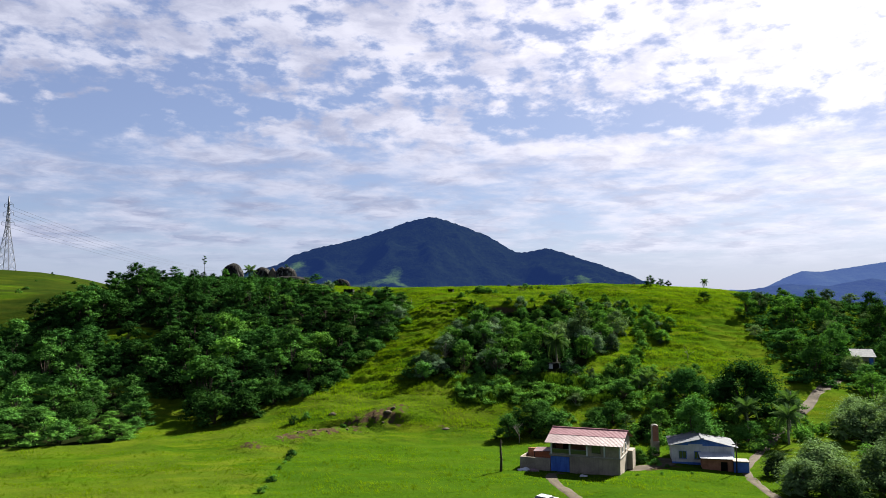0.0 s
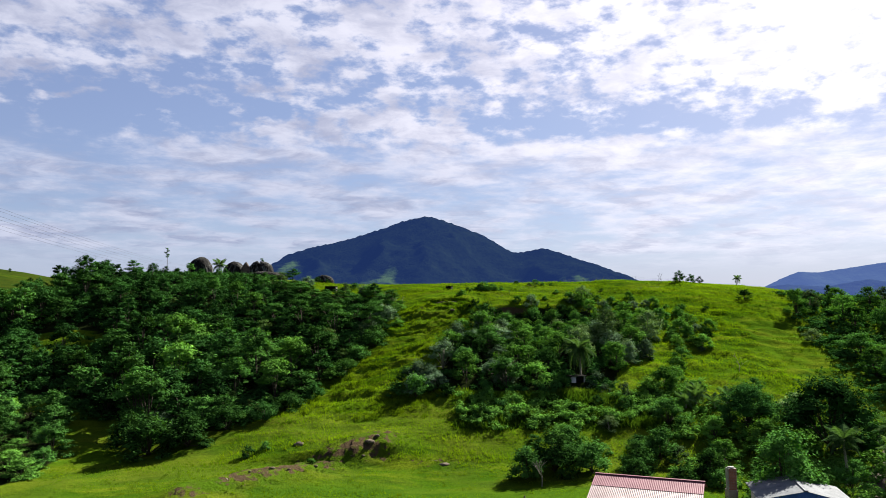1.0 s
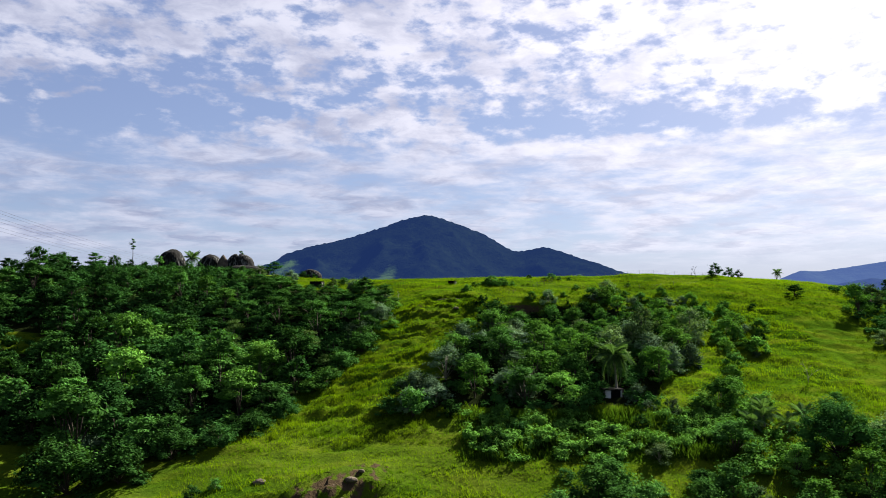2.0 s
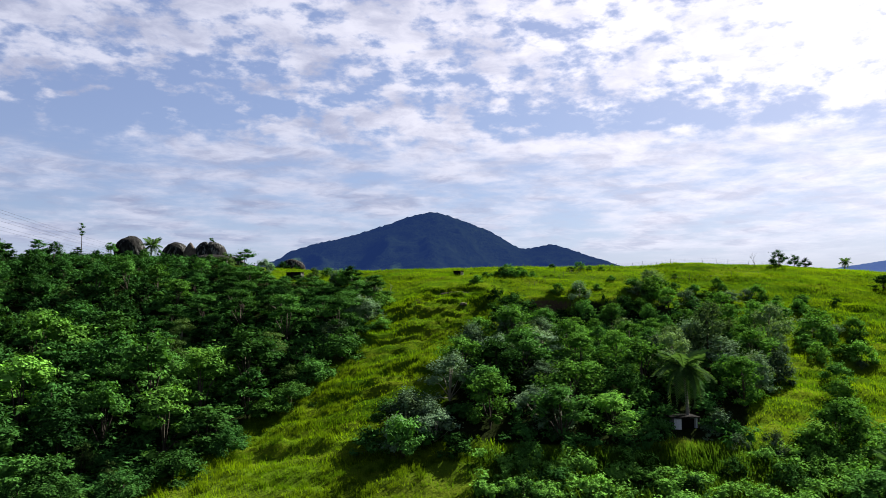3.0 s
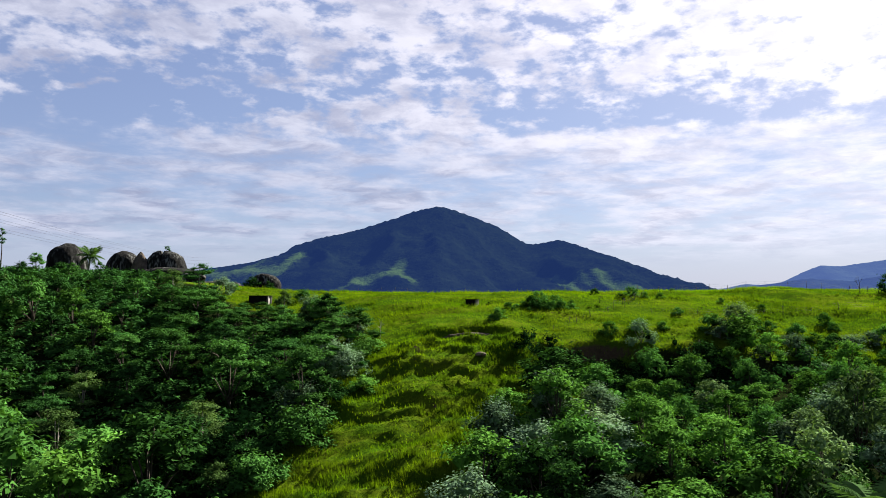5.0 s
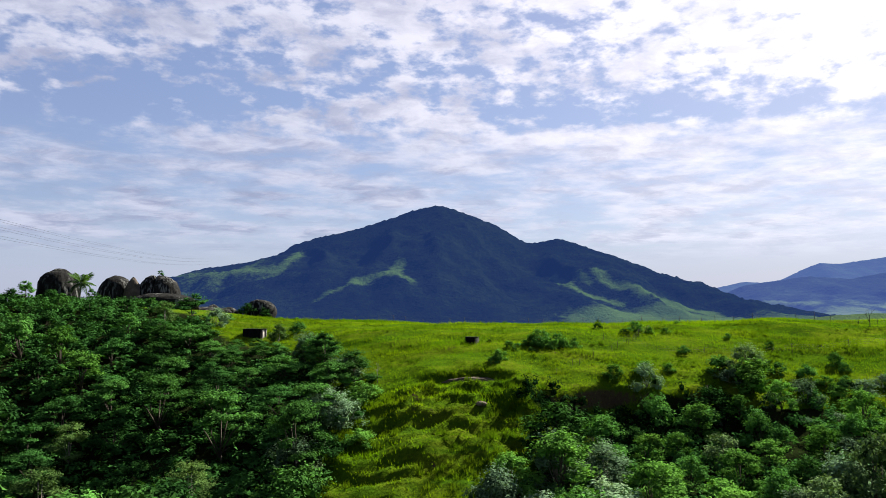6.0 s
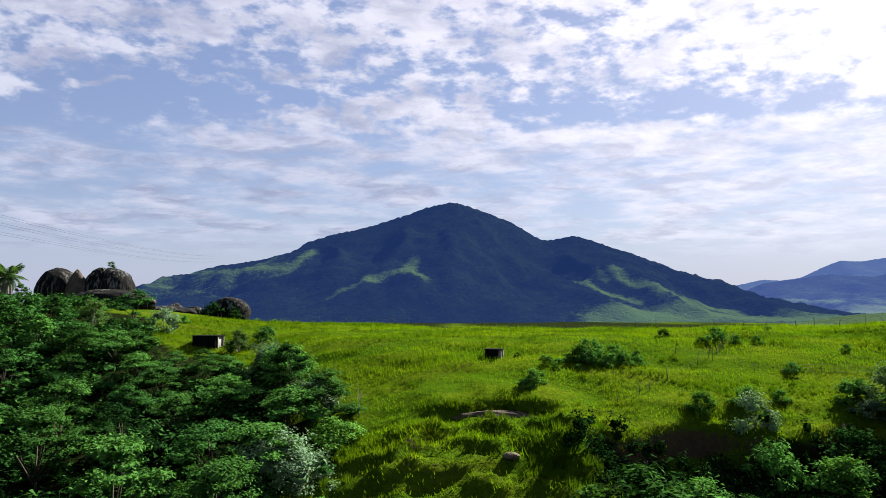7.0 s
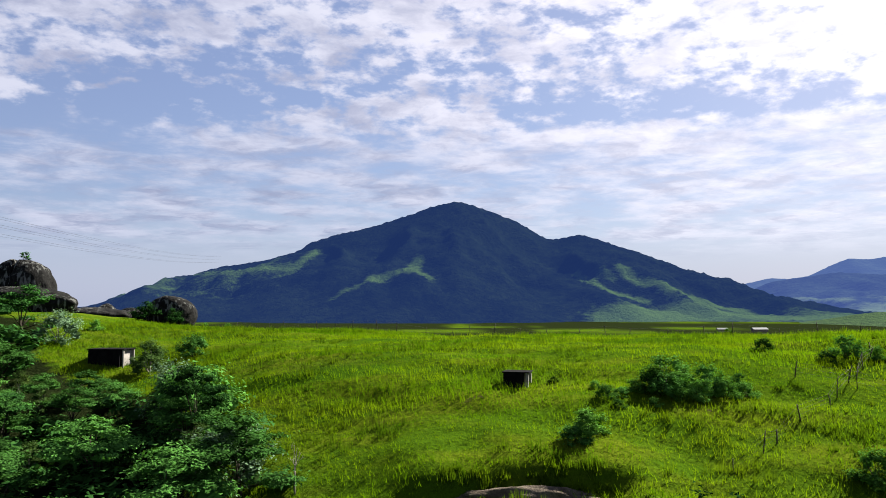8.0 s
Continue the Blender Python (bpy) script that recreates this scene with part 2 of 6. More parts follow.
MAT = {
    "ground": ground_material(),
    "grass": grass_material("grass_blades", (0.038, 0.096, 0.002), (0.108, 0.162, 0.004)),
    "tall_grass": grass_material("tall_grass", (0.0136, 0.0416, 0.0048), (0.04, 0.076, 0.008)),
    "tussock": grass_material("tussock_grass", (0.018, 0.050, 0.003), (0.080, 0.120, 0.006)),
    # backdrop slopes glow faintly blue in place of haze
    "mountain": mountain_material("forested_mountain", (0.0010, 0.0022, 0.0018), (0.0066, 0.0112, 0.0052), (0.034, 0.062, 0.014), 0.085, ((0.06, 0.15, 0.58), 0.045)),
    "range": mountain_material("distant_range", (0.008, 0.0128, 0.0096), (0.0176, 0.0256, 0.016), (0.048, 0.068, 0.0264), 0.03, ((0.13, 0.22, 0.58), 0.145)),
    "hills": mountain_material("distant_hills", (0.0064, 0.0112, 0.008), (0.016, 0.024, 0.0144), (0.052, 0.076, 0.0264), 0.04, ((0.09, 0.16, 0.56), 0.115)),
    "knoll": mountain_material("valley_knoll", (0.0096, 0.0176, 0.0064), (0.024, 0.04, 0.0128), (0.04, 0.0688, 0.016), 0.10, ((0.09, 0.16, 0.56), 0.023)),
    "rock": rock_material(),
    "pale_rock": plain_material("pale_rock", (0.04, 0.0336, 0.0288), (0.104, 0.084, 0.068), 0.9, 0.8, 0.08, spec=0.05),
    "ledge_rock": plain_material("ledge_rock", (0.048, 0.0384, 0.0288), (0.136, 0.112, 0.088), 0.95, 1.4, 0.05, spec=0.05),
    "bark": bark_material("bark", (0.0224, 0.0168, 0.0128), (0.068, 0.056, 0.044)),
    "pale_bark": bark_material("pale_bark", (0.128, 0.112, 0.096), (0.272, 0.248, 0.216)),
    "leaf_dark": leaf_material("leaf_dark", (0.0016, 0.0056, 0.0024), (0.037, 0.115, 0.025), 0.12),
    "leaf_mid": leaf_material("leaf_mid", (0.0032, 0.012, 0.0032), (0.072, 0.196, 0.038), 0.14),
    "leaf_bright": leaf_material("leaf_bright", (0.0112, 0.0384, 0.0056), (0.120, 0.285, 0.046), 0.16),
    "leaf_grey": leaf_material("leaf_grey", (0.005, 0.016, 0.006), (0.159, 0.261, 0.148), 0.12, 0.6, 0.0),
    "leaf_olive": leaf_material("leaf_olive", (0.0064, 0.016, 0.0048), (0.075, 0.138, 0.036), 0.14),
    "leaf_sage": leaf_material("leaf_sage", (0.0112, 0.0288, 0.0096), (0.150, 0.240, 0.095), 0.14),
    "palm": leaf_material("palm_leaf", (0.020, 0.046, 0.016), (0.070, 0.132, 0.046), 0.25, 0.7, 0.0),
    "earth": plain_material("packed_earth", (0.042, 0.034, 0.024), (0.088, 0.072, 0.054), 0.95, 0.5, 0.03, spec=0.1),
    "plaster": plain_material("aged_plaster", (0.16, 0.136, 0.108), (0.256, 0.224, 0.184), 0.9, 0.8),
    "white_wall": plain_material("white_wash", (0.336, 0.352, 0.384), (0.496, 0.512, 0.544), 0.85, 0.8),
    "blue_paint": plain_material("blue_paint", (0.024, 0.08, 0.336), (0.048, 0.136, 0.464), 0.55, 1.0),
    "brick": plain_material("red_brick", (0.192, 0.08, 0.048), (0.288, 0.136, 0.088), 0.9, 1.5),
    "concrete": plain_material("weathered_concrete", (0.128, 0.12, 0.112), (0.288, 0.272, 0.248), 0.95, 1.2),
    "maroon_roof": plain_material("faded_maroon_roof", (0.104, 0.032, 0.0496), (0.16, 0.064, 0.088), 0.65, 0.7, 0.004, 0.0, 0.08),
    # pale tone carries the glare on the house roof; also used on pale sheets
    "pale_glare_roof": plain_material("pale_glare_roof", (0.104, 0.06, 0.0704), (0.2, 0.148, 0.16), 0.55, 0.7, 0.004, 0.0, 0.12),
    "grey_roof": plain_material("fibre_cement_roof", (0.09, 0.10, 0.115), (0.15, 0.16, 0.18), 0.75, 0.8, 0.006, 0.0, 0.05),
    "wood": bark_material("weathered_wood", (0.0144, 0.012, 0.0096), (0.056, 0.048, 0.04)),
    # near-black colour for the shade inside doorways and shelters; also on dark roofs
    "dark": plain_material("dark_interior", (0.0032, 0.0032, 0.004), (0.0096, 0.0096, 0.0096), 0.95, spec=0.02),
    "steel": plain_material("galvanised_steel", (0.08, 0.088, 0.112), (0.16, 0.168, 0.2), 0.5, 2.0, 0.001, 0.7),
    "wire": plain_material("wire", (0.016, 0.016, 0.0192), (0.032, 0.032, 0.036), 0.8, 3.0, 0.001, 0.0, 0.1),
    "terracotta": plain_material("terracotta", (0.288, 0.12, 0.064), (0.4, 0.192, 0.104), 0.85, 1.4),
    "car_paint": plain_material("car_paint", (0.48, 0.496, 0.528), (0.576, 0.592, 0.624), 0.25, 0.4, 0.0005, 0.0, 0.6),
    "glass": plain_material("dark_glass", (0.016, 0.02, 0.024), (0.032, 0.036, 0.04), 0.08, 1.0, 0.0005, 0.0, 0.8),
    "rubber": plain_material("rubber", (0.012, 0.012, 0.012), (0.024, 0.024, 0.024), 0.8),
}


# ---- mesh helpers ----
def mesh_of(name, verts, faces, mat, smooth=False):
    me = bpy.data.meshes.new(name)
    me.from_pydata([tuple(v) for v in verts] if not isinstance(verts, list) else verts, [], faces)
    me.materials.append(mat)
    if smooth:
        me.polygons.foreach_set("use_smooth", [True] * len(me.polygons))
    me.update()
    return me


def facets_mesh(name, corners, mat):
    """A mesh from an array of loose facets, n x corners x 3."""
    corners = np.asarray(corners, np.float32)
    n, k = corners.shape[:2]
    me = bpy.data.meshes.new(name)
    me.vertices.add(k * n)
    me.vertices.foreach_set("co", corners.ravel())
    me.loops.add(k * n)
    me.loops.foreach_set("vertex_index", np.arange(k * n, dtype=np.int32))
    me.polygons.add(n)
    me.polygons.foreach_set("loop_start", np.arange(0, k * n, k, dtype=np.int32))
    me.materials.append(mat)
    me.update(calc_edges=True)
    me.validate()
    return me


def part(name, data, parent, label="", m=None):
    """One mesh object under a thing or a part. data: a mesh, or (bmesh, material)."""
    if isinstance(data, tuple):
        bm, mat = data
        data = bpy.data.meshes.new(name)
        bm.to_mesh(data)
        bm.free()
        data.materials.append(mat)
    ob = new(name, data)
    ob.parent = parent
    if m is not None:
        ob.matrix_basis = m
    if label:
        ob["label"] = label
    return ob


def thing(name, label, category, group="", kind="", m=None):
    ob = new(name)
    ob.empty_display_size = 0.2
    if m is not None:
        ob.matrix_basis = m
    return tagged(ob, label, category, group, kind)


def box_bm(bm, x0, y0, z0, x1, y1, z1, bevel=0.0):
    r = bmesh.ops.create_cube(bm, size=1.0, matrix=Matrix.Translation(((x0 + x1) / 2, (y0 + y1) / 2, (z0 + z1) / 2)) @ Matrix.Diagonal((x1 - x0, y1 - y0, z1 - z0, 1)))
    if bevel:
        edges = {e for v in r["verts"] for e in v.link_edges}
        bmesh.ops.bevel(bm, geom=list(edges), offset=bevel, segments=1, affect="EDGES")
    return bm


def box(x0, y0, z0, x1, y1, z1, mat, bevel=0.012):
    return box_bm(bmesh.new(), x0, y0, z0, x1, y1, z1, bevel), mat


def tube(points, radii, sides=7):
    """Vertices and faces of a tapered tube along points."""
    verts, faces = [], []
    for i, (p, r) in enumerate(zip(points, radii)):
        p = Vector(p)
        d = (Vector(points[min(i + 1, len(points) - 1)]) - Vector(points[max(i - 1, 0)])).normalized()
        u = d.orthogonal().normalized()
        w = d.cross(u)
        verts += [tuple(p + r * (math.cos(a) * u + math.sin(a) * w)) for a in (2 * math.pi * k / sides for k in range(sides))]
        if i:
            o = (i - 1) * sides
            faces += [(o + k, o + (k + 1) % sides, o + sides + (k + 1) % sides, o + sides + k) for k in range(sides)]
    faces.append(tuple(range(len(verts) - sides, len(verts))))
    faces.append(tuple(reversed(range(sides))))
    return verts, faces


def tubes_mesh(name, lines, mat, sides=6):
    verts, faces = [], []
    for pts, radii in lines:
        v, f = tube(pts, radii, sides)
        o = len(verts)
        verts += v
        faces += [tuple(i + o for i in face) for face in f]
    return mesh_of(name, verts, faces, mat, True)


# ---- the lie of the land ----
LATTICE = np.random.RandomState(11).rand(64, 64)


def vnoise(x, y):
    """Smooth value noise, 0 to 1."""
    x, y = np.asarray(x, float), np.asarray(y, float)
    i, j = np.floor(x).astype(int), np.floor(y).astype(int)
    s, t = x - i, y - j
    s, t = s * s * (3 - 2 * s), t * t * (3 - 2 * t)
    g = lambda a, b: LATTICE[a % 64, b % 64]
    return (g(i, j) * (1 - s) + g(i + 1, j) * s) * (1 - t) + (g(i, j + 1) * (1 - s) + g(i + 1, j + 1) * s) * t


def fbm(x, y, octaves=4):
    total, amp, norm = 0.0, 1.0, 0.0
    for k in range(octaves):
        total, norm = total + amp * vnoise(x * 2**k + 17.3 * k, y * 2**k + 9.1 * k), norm + amp
        amp *= 0.5
    return total / norm


# heights of the hill along ten lines across the view (rows: stations in x; columns: stations in y)
HILL_X = np.array([-130, -80, -45, -20, 0, 25, 60, 100, 150.0])
HILL_Y = np.array([100, 125, 140, 160, 180, 200, 214, 236, 330, 430.0])
HILL_Z = np.array([
    [-3, -2, 0, 3, 8, 15, 20.5, 26, 24, 8],
    [-2, -1, 1, 5, 12, 22, 27.5, 31, 22, 2],
    [-0.6, -0.5, 1, 5, 12, 22, 26.8, 29.6, 18, -4],
    [-0.5, 0, 4, 8, 15, 23, 26.8, 28, 13, -8],
    [-0.4, 0, 5, 11.5, 18.5, 25.6, 27.8, 26.7, 8, -10],
    [-0.3, 0, 5, 11.5, 18, 25.2, 28.1, 26.8, 8, -10],
    [-0.3, 1, 5, 10, 17, 24.6, 28.2, 27, 8, -10],
    [0, 1, 4, 8, 14, 21, 24.5, 25, 8, -10],
    [0, 1, 3, 6, 10, 15, 17.5, 17, 4, -10],
])


def smooth(a, b, x):
    t = np.clip((np.asarray(x, float) - a) / (b - a), 0, 1)
    return t * t * (3 - 2 * t)


def bell(x, y, cx, cy, rx, ry):
    return np.exp(-((x - cx) / rx) ** 2 - ((y - cy) / ry) ** 2)


def hill(x, y):
    xc, yc = np.clip(x, HILL_X[0], HILL_X[-1]), np.clip(y, HILL_Y[0], HILL_Y[-1])
    i = np.clip(np.searchsorted(HILL_X, xc) - 1, 0, len(HILL_X) - 2)
    j = np.clip(np.searchsorted(HILL_Y, yc) - 1, 0, len(HILL_Y) - 2)
    s = (xc - HILL_X[i]) / (HILL_X[i + 1] - HILL_X[i])
    t = (yc - HILL_Y[j]) / (HILL_Y[j + 1] - HILL_Y[j])
    s = s * s * (3 - 2 * s) * 0.5 + s * 0.5
    a, d = np.maximum(j - 1, 0), np.minimum(j + 2, len(HILL_Y) - 1)
    h = HILL_Y[j + 1] - HILL_Y[j]

    def along(k):
        p0, p1, p2, p3 = HILL_Z[k, a], HILL_Z[k, j], HILL_Z[k, j + 1], HILL_Z[k, d]
        m1, m2 = (p2 - p0) / (HILL_Y[j + 1] - HILL_Y[a]) * h, (p3 - p1) / (HILL_Y[d] - HILL_Y[j]) * h
        return p1 * (2 * t**3 - 3 * t * t + 1) + m1 * (t**3 - 2 * t * t + t) + p2 * (3 * t * t - 2 * t**3) + m2 * (t**3 - t * t)

    return along(i) * (1 - s) + along(i + 1) * s


def scrape(x, y):
    """Nearness to the line of scraped turf at the foot of the hill."""
    t = np.clip(((x + 8) * -21 + (y - 132) * -16) / 697.0, 0, 1)
    return np.exp(-(((x + 8 + 21 * t) ** 2 + (y - 132 + 16 * t) ** 2) / 12.0))


def ground_z(x, y):
    x, y = np.asarray(x, float), np.asarray(y, float)
    z = hill(x, y)
    plain = -10 + 6 * (fbm(x * 0.004, y * 0.004) - 0.5)
    z = z + (plain - z) * smooth(400, 560, y)
    z = z + 26.5 * bell(x, y, -262, 390, 88, 105) + 7 * bell(x, y, -172, 330, 42, 60)
    z = z * (1 - smooth(160, 420, x)) + plain * smooth(160, 420, x) * smooth(100, 300, y)
    z = z * (1 - smooth(-600, -900, x)) + plain * smooth(-600, -900, x)
    slope = smooth(128, 150, y) * (1 - smooth(185, 200, y))
    near = smooth(60, 90, y) * (1 - smooth(300, 420, y))
    z = z + near * (0.9 * (fbm(x * 0.09, y * 0.09, 3) - 0.5))
    z = z + slope * (1.25 - 0.85 * smooth(34, 50, x)) * (fbm(x * 0.10 + 0.05 * y, y * 0.42 + 1.2 * vnoise(x * 0.08, y * 0.08), 3) - 0.5)
    z = z + (0.20 + 0.75 * slope) * near * (fbm(x * 0.42, y * 0.62, 2) - 0.5)
    # eroded ledges near the brow and the steep dark bank
    brow = 191.3 + 0.35 * np.sin(x * 0.6) + 0.6 * (vnoise(x * 0.5, 3.0) - 0.5)
    z = z - 0.7 * (1 - smooth(brow - 0.4, brow + 0.15, y)) * smooth(brow - 9, brow - 1, y) * smooth(-4.5, -1.5, x) * (1 - smooth(5, 7, x))
    bank = 189.0 + 1.2 * np.sin(x * 0.5) + 0.06 * x
    z = z - 2.4 * (1 - smooth(bank - 1.2, bank + 0.2, y)) * smooth(bank - 26, bank - 5, y) * smooth(7.5, 10, x) * (1 - smooth(24, 30, x))
    z = z - 0.9 * bell(x, y, -26, 211, 9, 7)
    z = z - 0.5 * smooth(208, 224, y) * smooth(-40, -30, x) * (1 - smooth(60, 80, x)) * (1 - smooth(240, 280, y))
    z = z + 0.9 * smooth(-7, -2, x) * (1 - smooth(6, 10, x)) * smooth(182, 189, y) * (1 - smooth(192, 201, y))
    # long swells of the pasture
    flat = smooth(190, 197, y) * (1 - smooth(222, 232, y))
    z = z + 0.85 * flat * (fbm(x * 0.13 + 3.0, y * 0.42 + 0.05 * x, 3) - 0.5)
    # cattle terraces down the gully
    phase = y / 3.9 + 2.6 * vnoise(x * 0.13, y * 0.09) + 0.5 * vnoise(x * 0.5, y * 0.3) + 0.04 * x
    step = phase - np.floor(phase)
    z = z + 0.6 * (smooth(0.0, 0.2, step) - step) * smooth(146, 166, y) * (1 - smooth(186.5, 190.5, y)) * smooth(-16, -10, x) * (1 - smooth(8, 14, x))
    # broken turf scarps below the brow
    phase = y / 2.2 + 2.6 * vnoise(x * 0.22, y * 0.12) + 1.1 * vnoise(x * 0.8, y * 0.5)
    step = phase - np.floor(phase)
    z = z + 0.62 * (smooth(0.0, 0.14, step) - step) * smooth(0.40, 0.56, vnoise(x * 0.33 + 7.0, y * 0.40)) * smooth(172, 177, y) * (1 - smooth(188, 190.5, y)) * smooth(-9, -5, x) * (1 - smooth(9, 13, x))
    # low mound of scraped earth and stones at the foot of the hill
    z = z + 1.0 * bell(x, y, -14, 131.0, 10, 4.5) + 0.8 * scrape(x, y)
    phase = y / 1.9 + 2.4 * vnoise(x * 0.30, y * 0.2) + 0.8 * vnoise(x * 0.9, 2.0)
    step = phase - np.floor(phase)
    z = z + 0.95 * (smooth(0.0, 0.2, step) - step) * scrape(x, y)
    cut = 128.4 + 2.2 * (vnoise(x * 0.35, 9.0) - 0.5) + 0.10 * (x + 14)
    z = z - 0.8 * (1 - smooth(cut - 0.7, cut + 0.3, y)) * smooth(cut - 7, cut - 0.8, y) * smooth(-24, -20, x) * (1 - smooth(-8, -5, x))
    return z


def at(x, y, lift=0.0):
    return float(ground_z(x, y)) + lift


def bare_ground(x, y):
    b = 0.60 * scrape(x, y) + 0.45 * bell(x, y, 1, 127, 4, 3)
    b = b + 0.12 * bell(x, y, 4, 185, 8, 3) + 0.5 * bell(x, y, 28, 100, 9, 4) + 0.2 * bell(x, y, -3, 186, 6, 4)
    return b


def inside(poly, x, y):
    hit = False
    for (x0, y0), (x1, y1) in zip(poly, poly[1:] + poly[:1]):
        if (y0 > y) != (y1 > y) and x < (x1 - x0) * (y - y0) / (y1 - y0) + x0:
            hit = not hit
    return hit


FOREST = [(-100, 150), (-66, 160), (-52, 150), (-42, 142), (-28, 143), (-23, 156), (-17, 169), (-13, 180), (-11, 190), (-15, 199),
          (-22, 207), (-33, 214), (-38, 224), (-52, 233), (-68, 237), (-95, 232), (-112, 205), (-115, 170)]
LOW_BUSH = [(-104, 118), (-70, 118), (-54, 122), (-53, 132), (-58, 142), (-64, 154), (-104, 152)]
CLUMP = [(-2, 150), (1, 162), (4, 171), (9, 178), (15, 183), (28, 186), (40, 186), (41, 173), (33, 160), (27, 149), (16, 148)]


# earth bank: dark soil and shade both come from the wooded ground colour
BANK = [(7.5, 184), (16, 184), (28, 185), (28, 189.6), (20, 189.0), (12, 188.2), (8, 188.0)]


def wooded(x, y):
    if ((x + 81) / 11) ** 2 + ((y - 185) / 4.5) ** 2 < 1:
        return False
    return any(inside(p, x, y) for p in (FOREST, LOW_BUSH, CLUMP, BANK))


def spread(lo, hi, step, far_lo, far_hi, growth=1.16):
    mid = list(np.arange(lo, hi + 0.01, step))
    left, right, s = [], [], step
    while (left[-1] if left else lo) > far_lo:
        s *= growth
        left.append((left[-1] if left else lo) - s)
    s = step
    while (right[-1] if right else hi) < far_hi:
        s *= growth
        right.append((right[-1] if right else hi) + s)
    return np.array(left[::-1] + mid + right)


def build_ground():
    xs, ys = spread(-62, 66, 0.65, -4600, 4600, 1.10), spread(88, 262, 0.6, -900, 4800, 1.09)
    ys = np.unique(np.concatenate([ys, np.arange(171.1, 192, 0.3)]).round(2))
    X, Y = np.meshgrid(xs, ys)
    Z = ground_z(X, Y)
    nx, ny = len(xs), len(ys)
    idx = np.arange(nx * ny).reshape(ny, nx)
    f = np.stack([idx[:-1, :-1], idx[:-1, 1:], idx[1:, 1:], idx[1:, :-1]], -1).reshape(-1, 4)
    me = bpy.data.meshes.new("ground")
    me.from_pydata(np.stack([X, Y, Z], -1).reshape(-1, 3).tolist(), [], f.tolist())
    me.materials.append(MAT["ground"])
    me.polygons.foreach_set("use_smooth", [True] * len(me.polygons))
    b = me.attributes.new("bare", "FLOAT", "POINT")
    b.data.foreach_set("value", bare_ground(X, Y).ravel())
    field = smooth(-23, -21.5, X) * (1 - smooth(30, 62, X)) * (1 - smooth(116, 122, Y)) * smooth(20, 75, Y + 25 * fbm(X * 0.05, Y * 0.05, 3))
    me.attributes.new("lush_meadow", "FLOAT", "POINT").data.foreach_set("value", field.ravel())
    me.attributes.new("rough_meadow", "FLOAT", "POINT").data.foreach_set("value", ((1 - field) * (1 - smooth(140, 160, Y))).ravel())
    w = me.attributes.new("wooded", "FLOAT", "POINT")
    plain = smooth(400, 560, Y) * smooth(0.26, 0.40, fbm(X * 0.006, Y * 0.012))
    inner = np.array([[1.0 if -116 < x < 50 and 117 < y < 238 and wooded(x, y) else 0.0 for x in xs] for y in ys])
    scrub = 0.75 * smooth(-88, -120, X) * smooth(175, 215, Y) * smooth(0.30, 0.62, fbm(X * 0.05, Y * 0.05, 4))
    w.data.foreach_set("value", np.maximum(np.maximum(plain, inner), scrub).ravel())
    me.update()
    tagged(new("ground", me), "rolling green pasture with tussocky grass, bare ledges and earth", "ground", kind="structure")


build_ground()


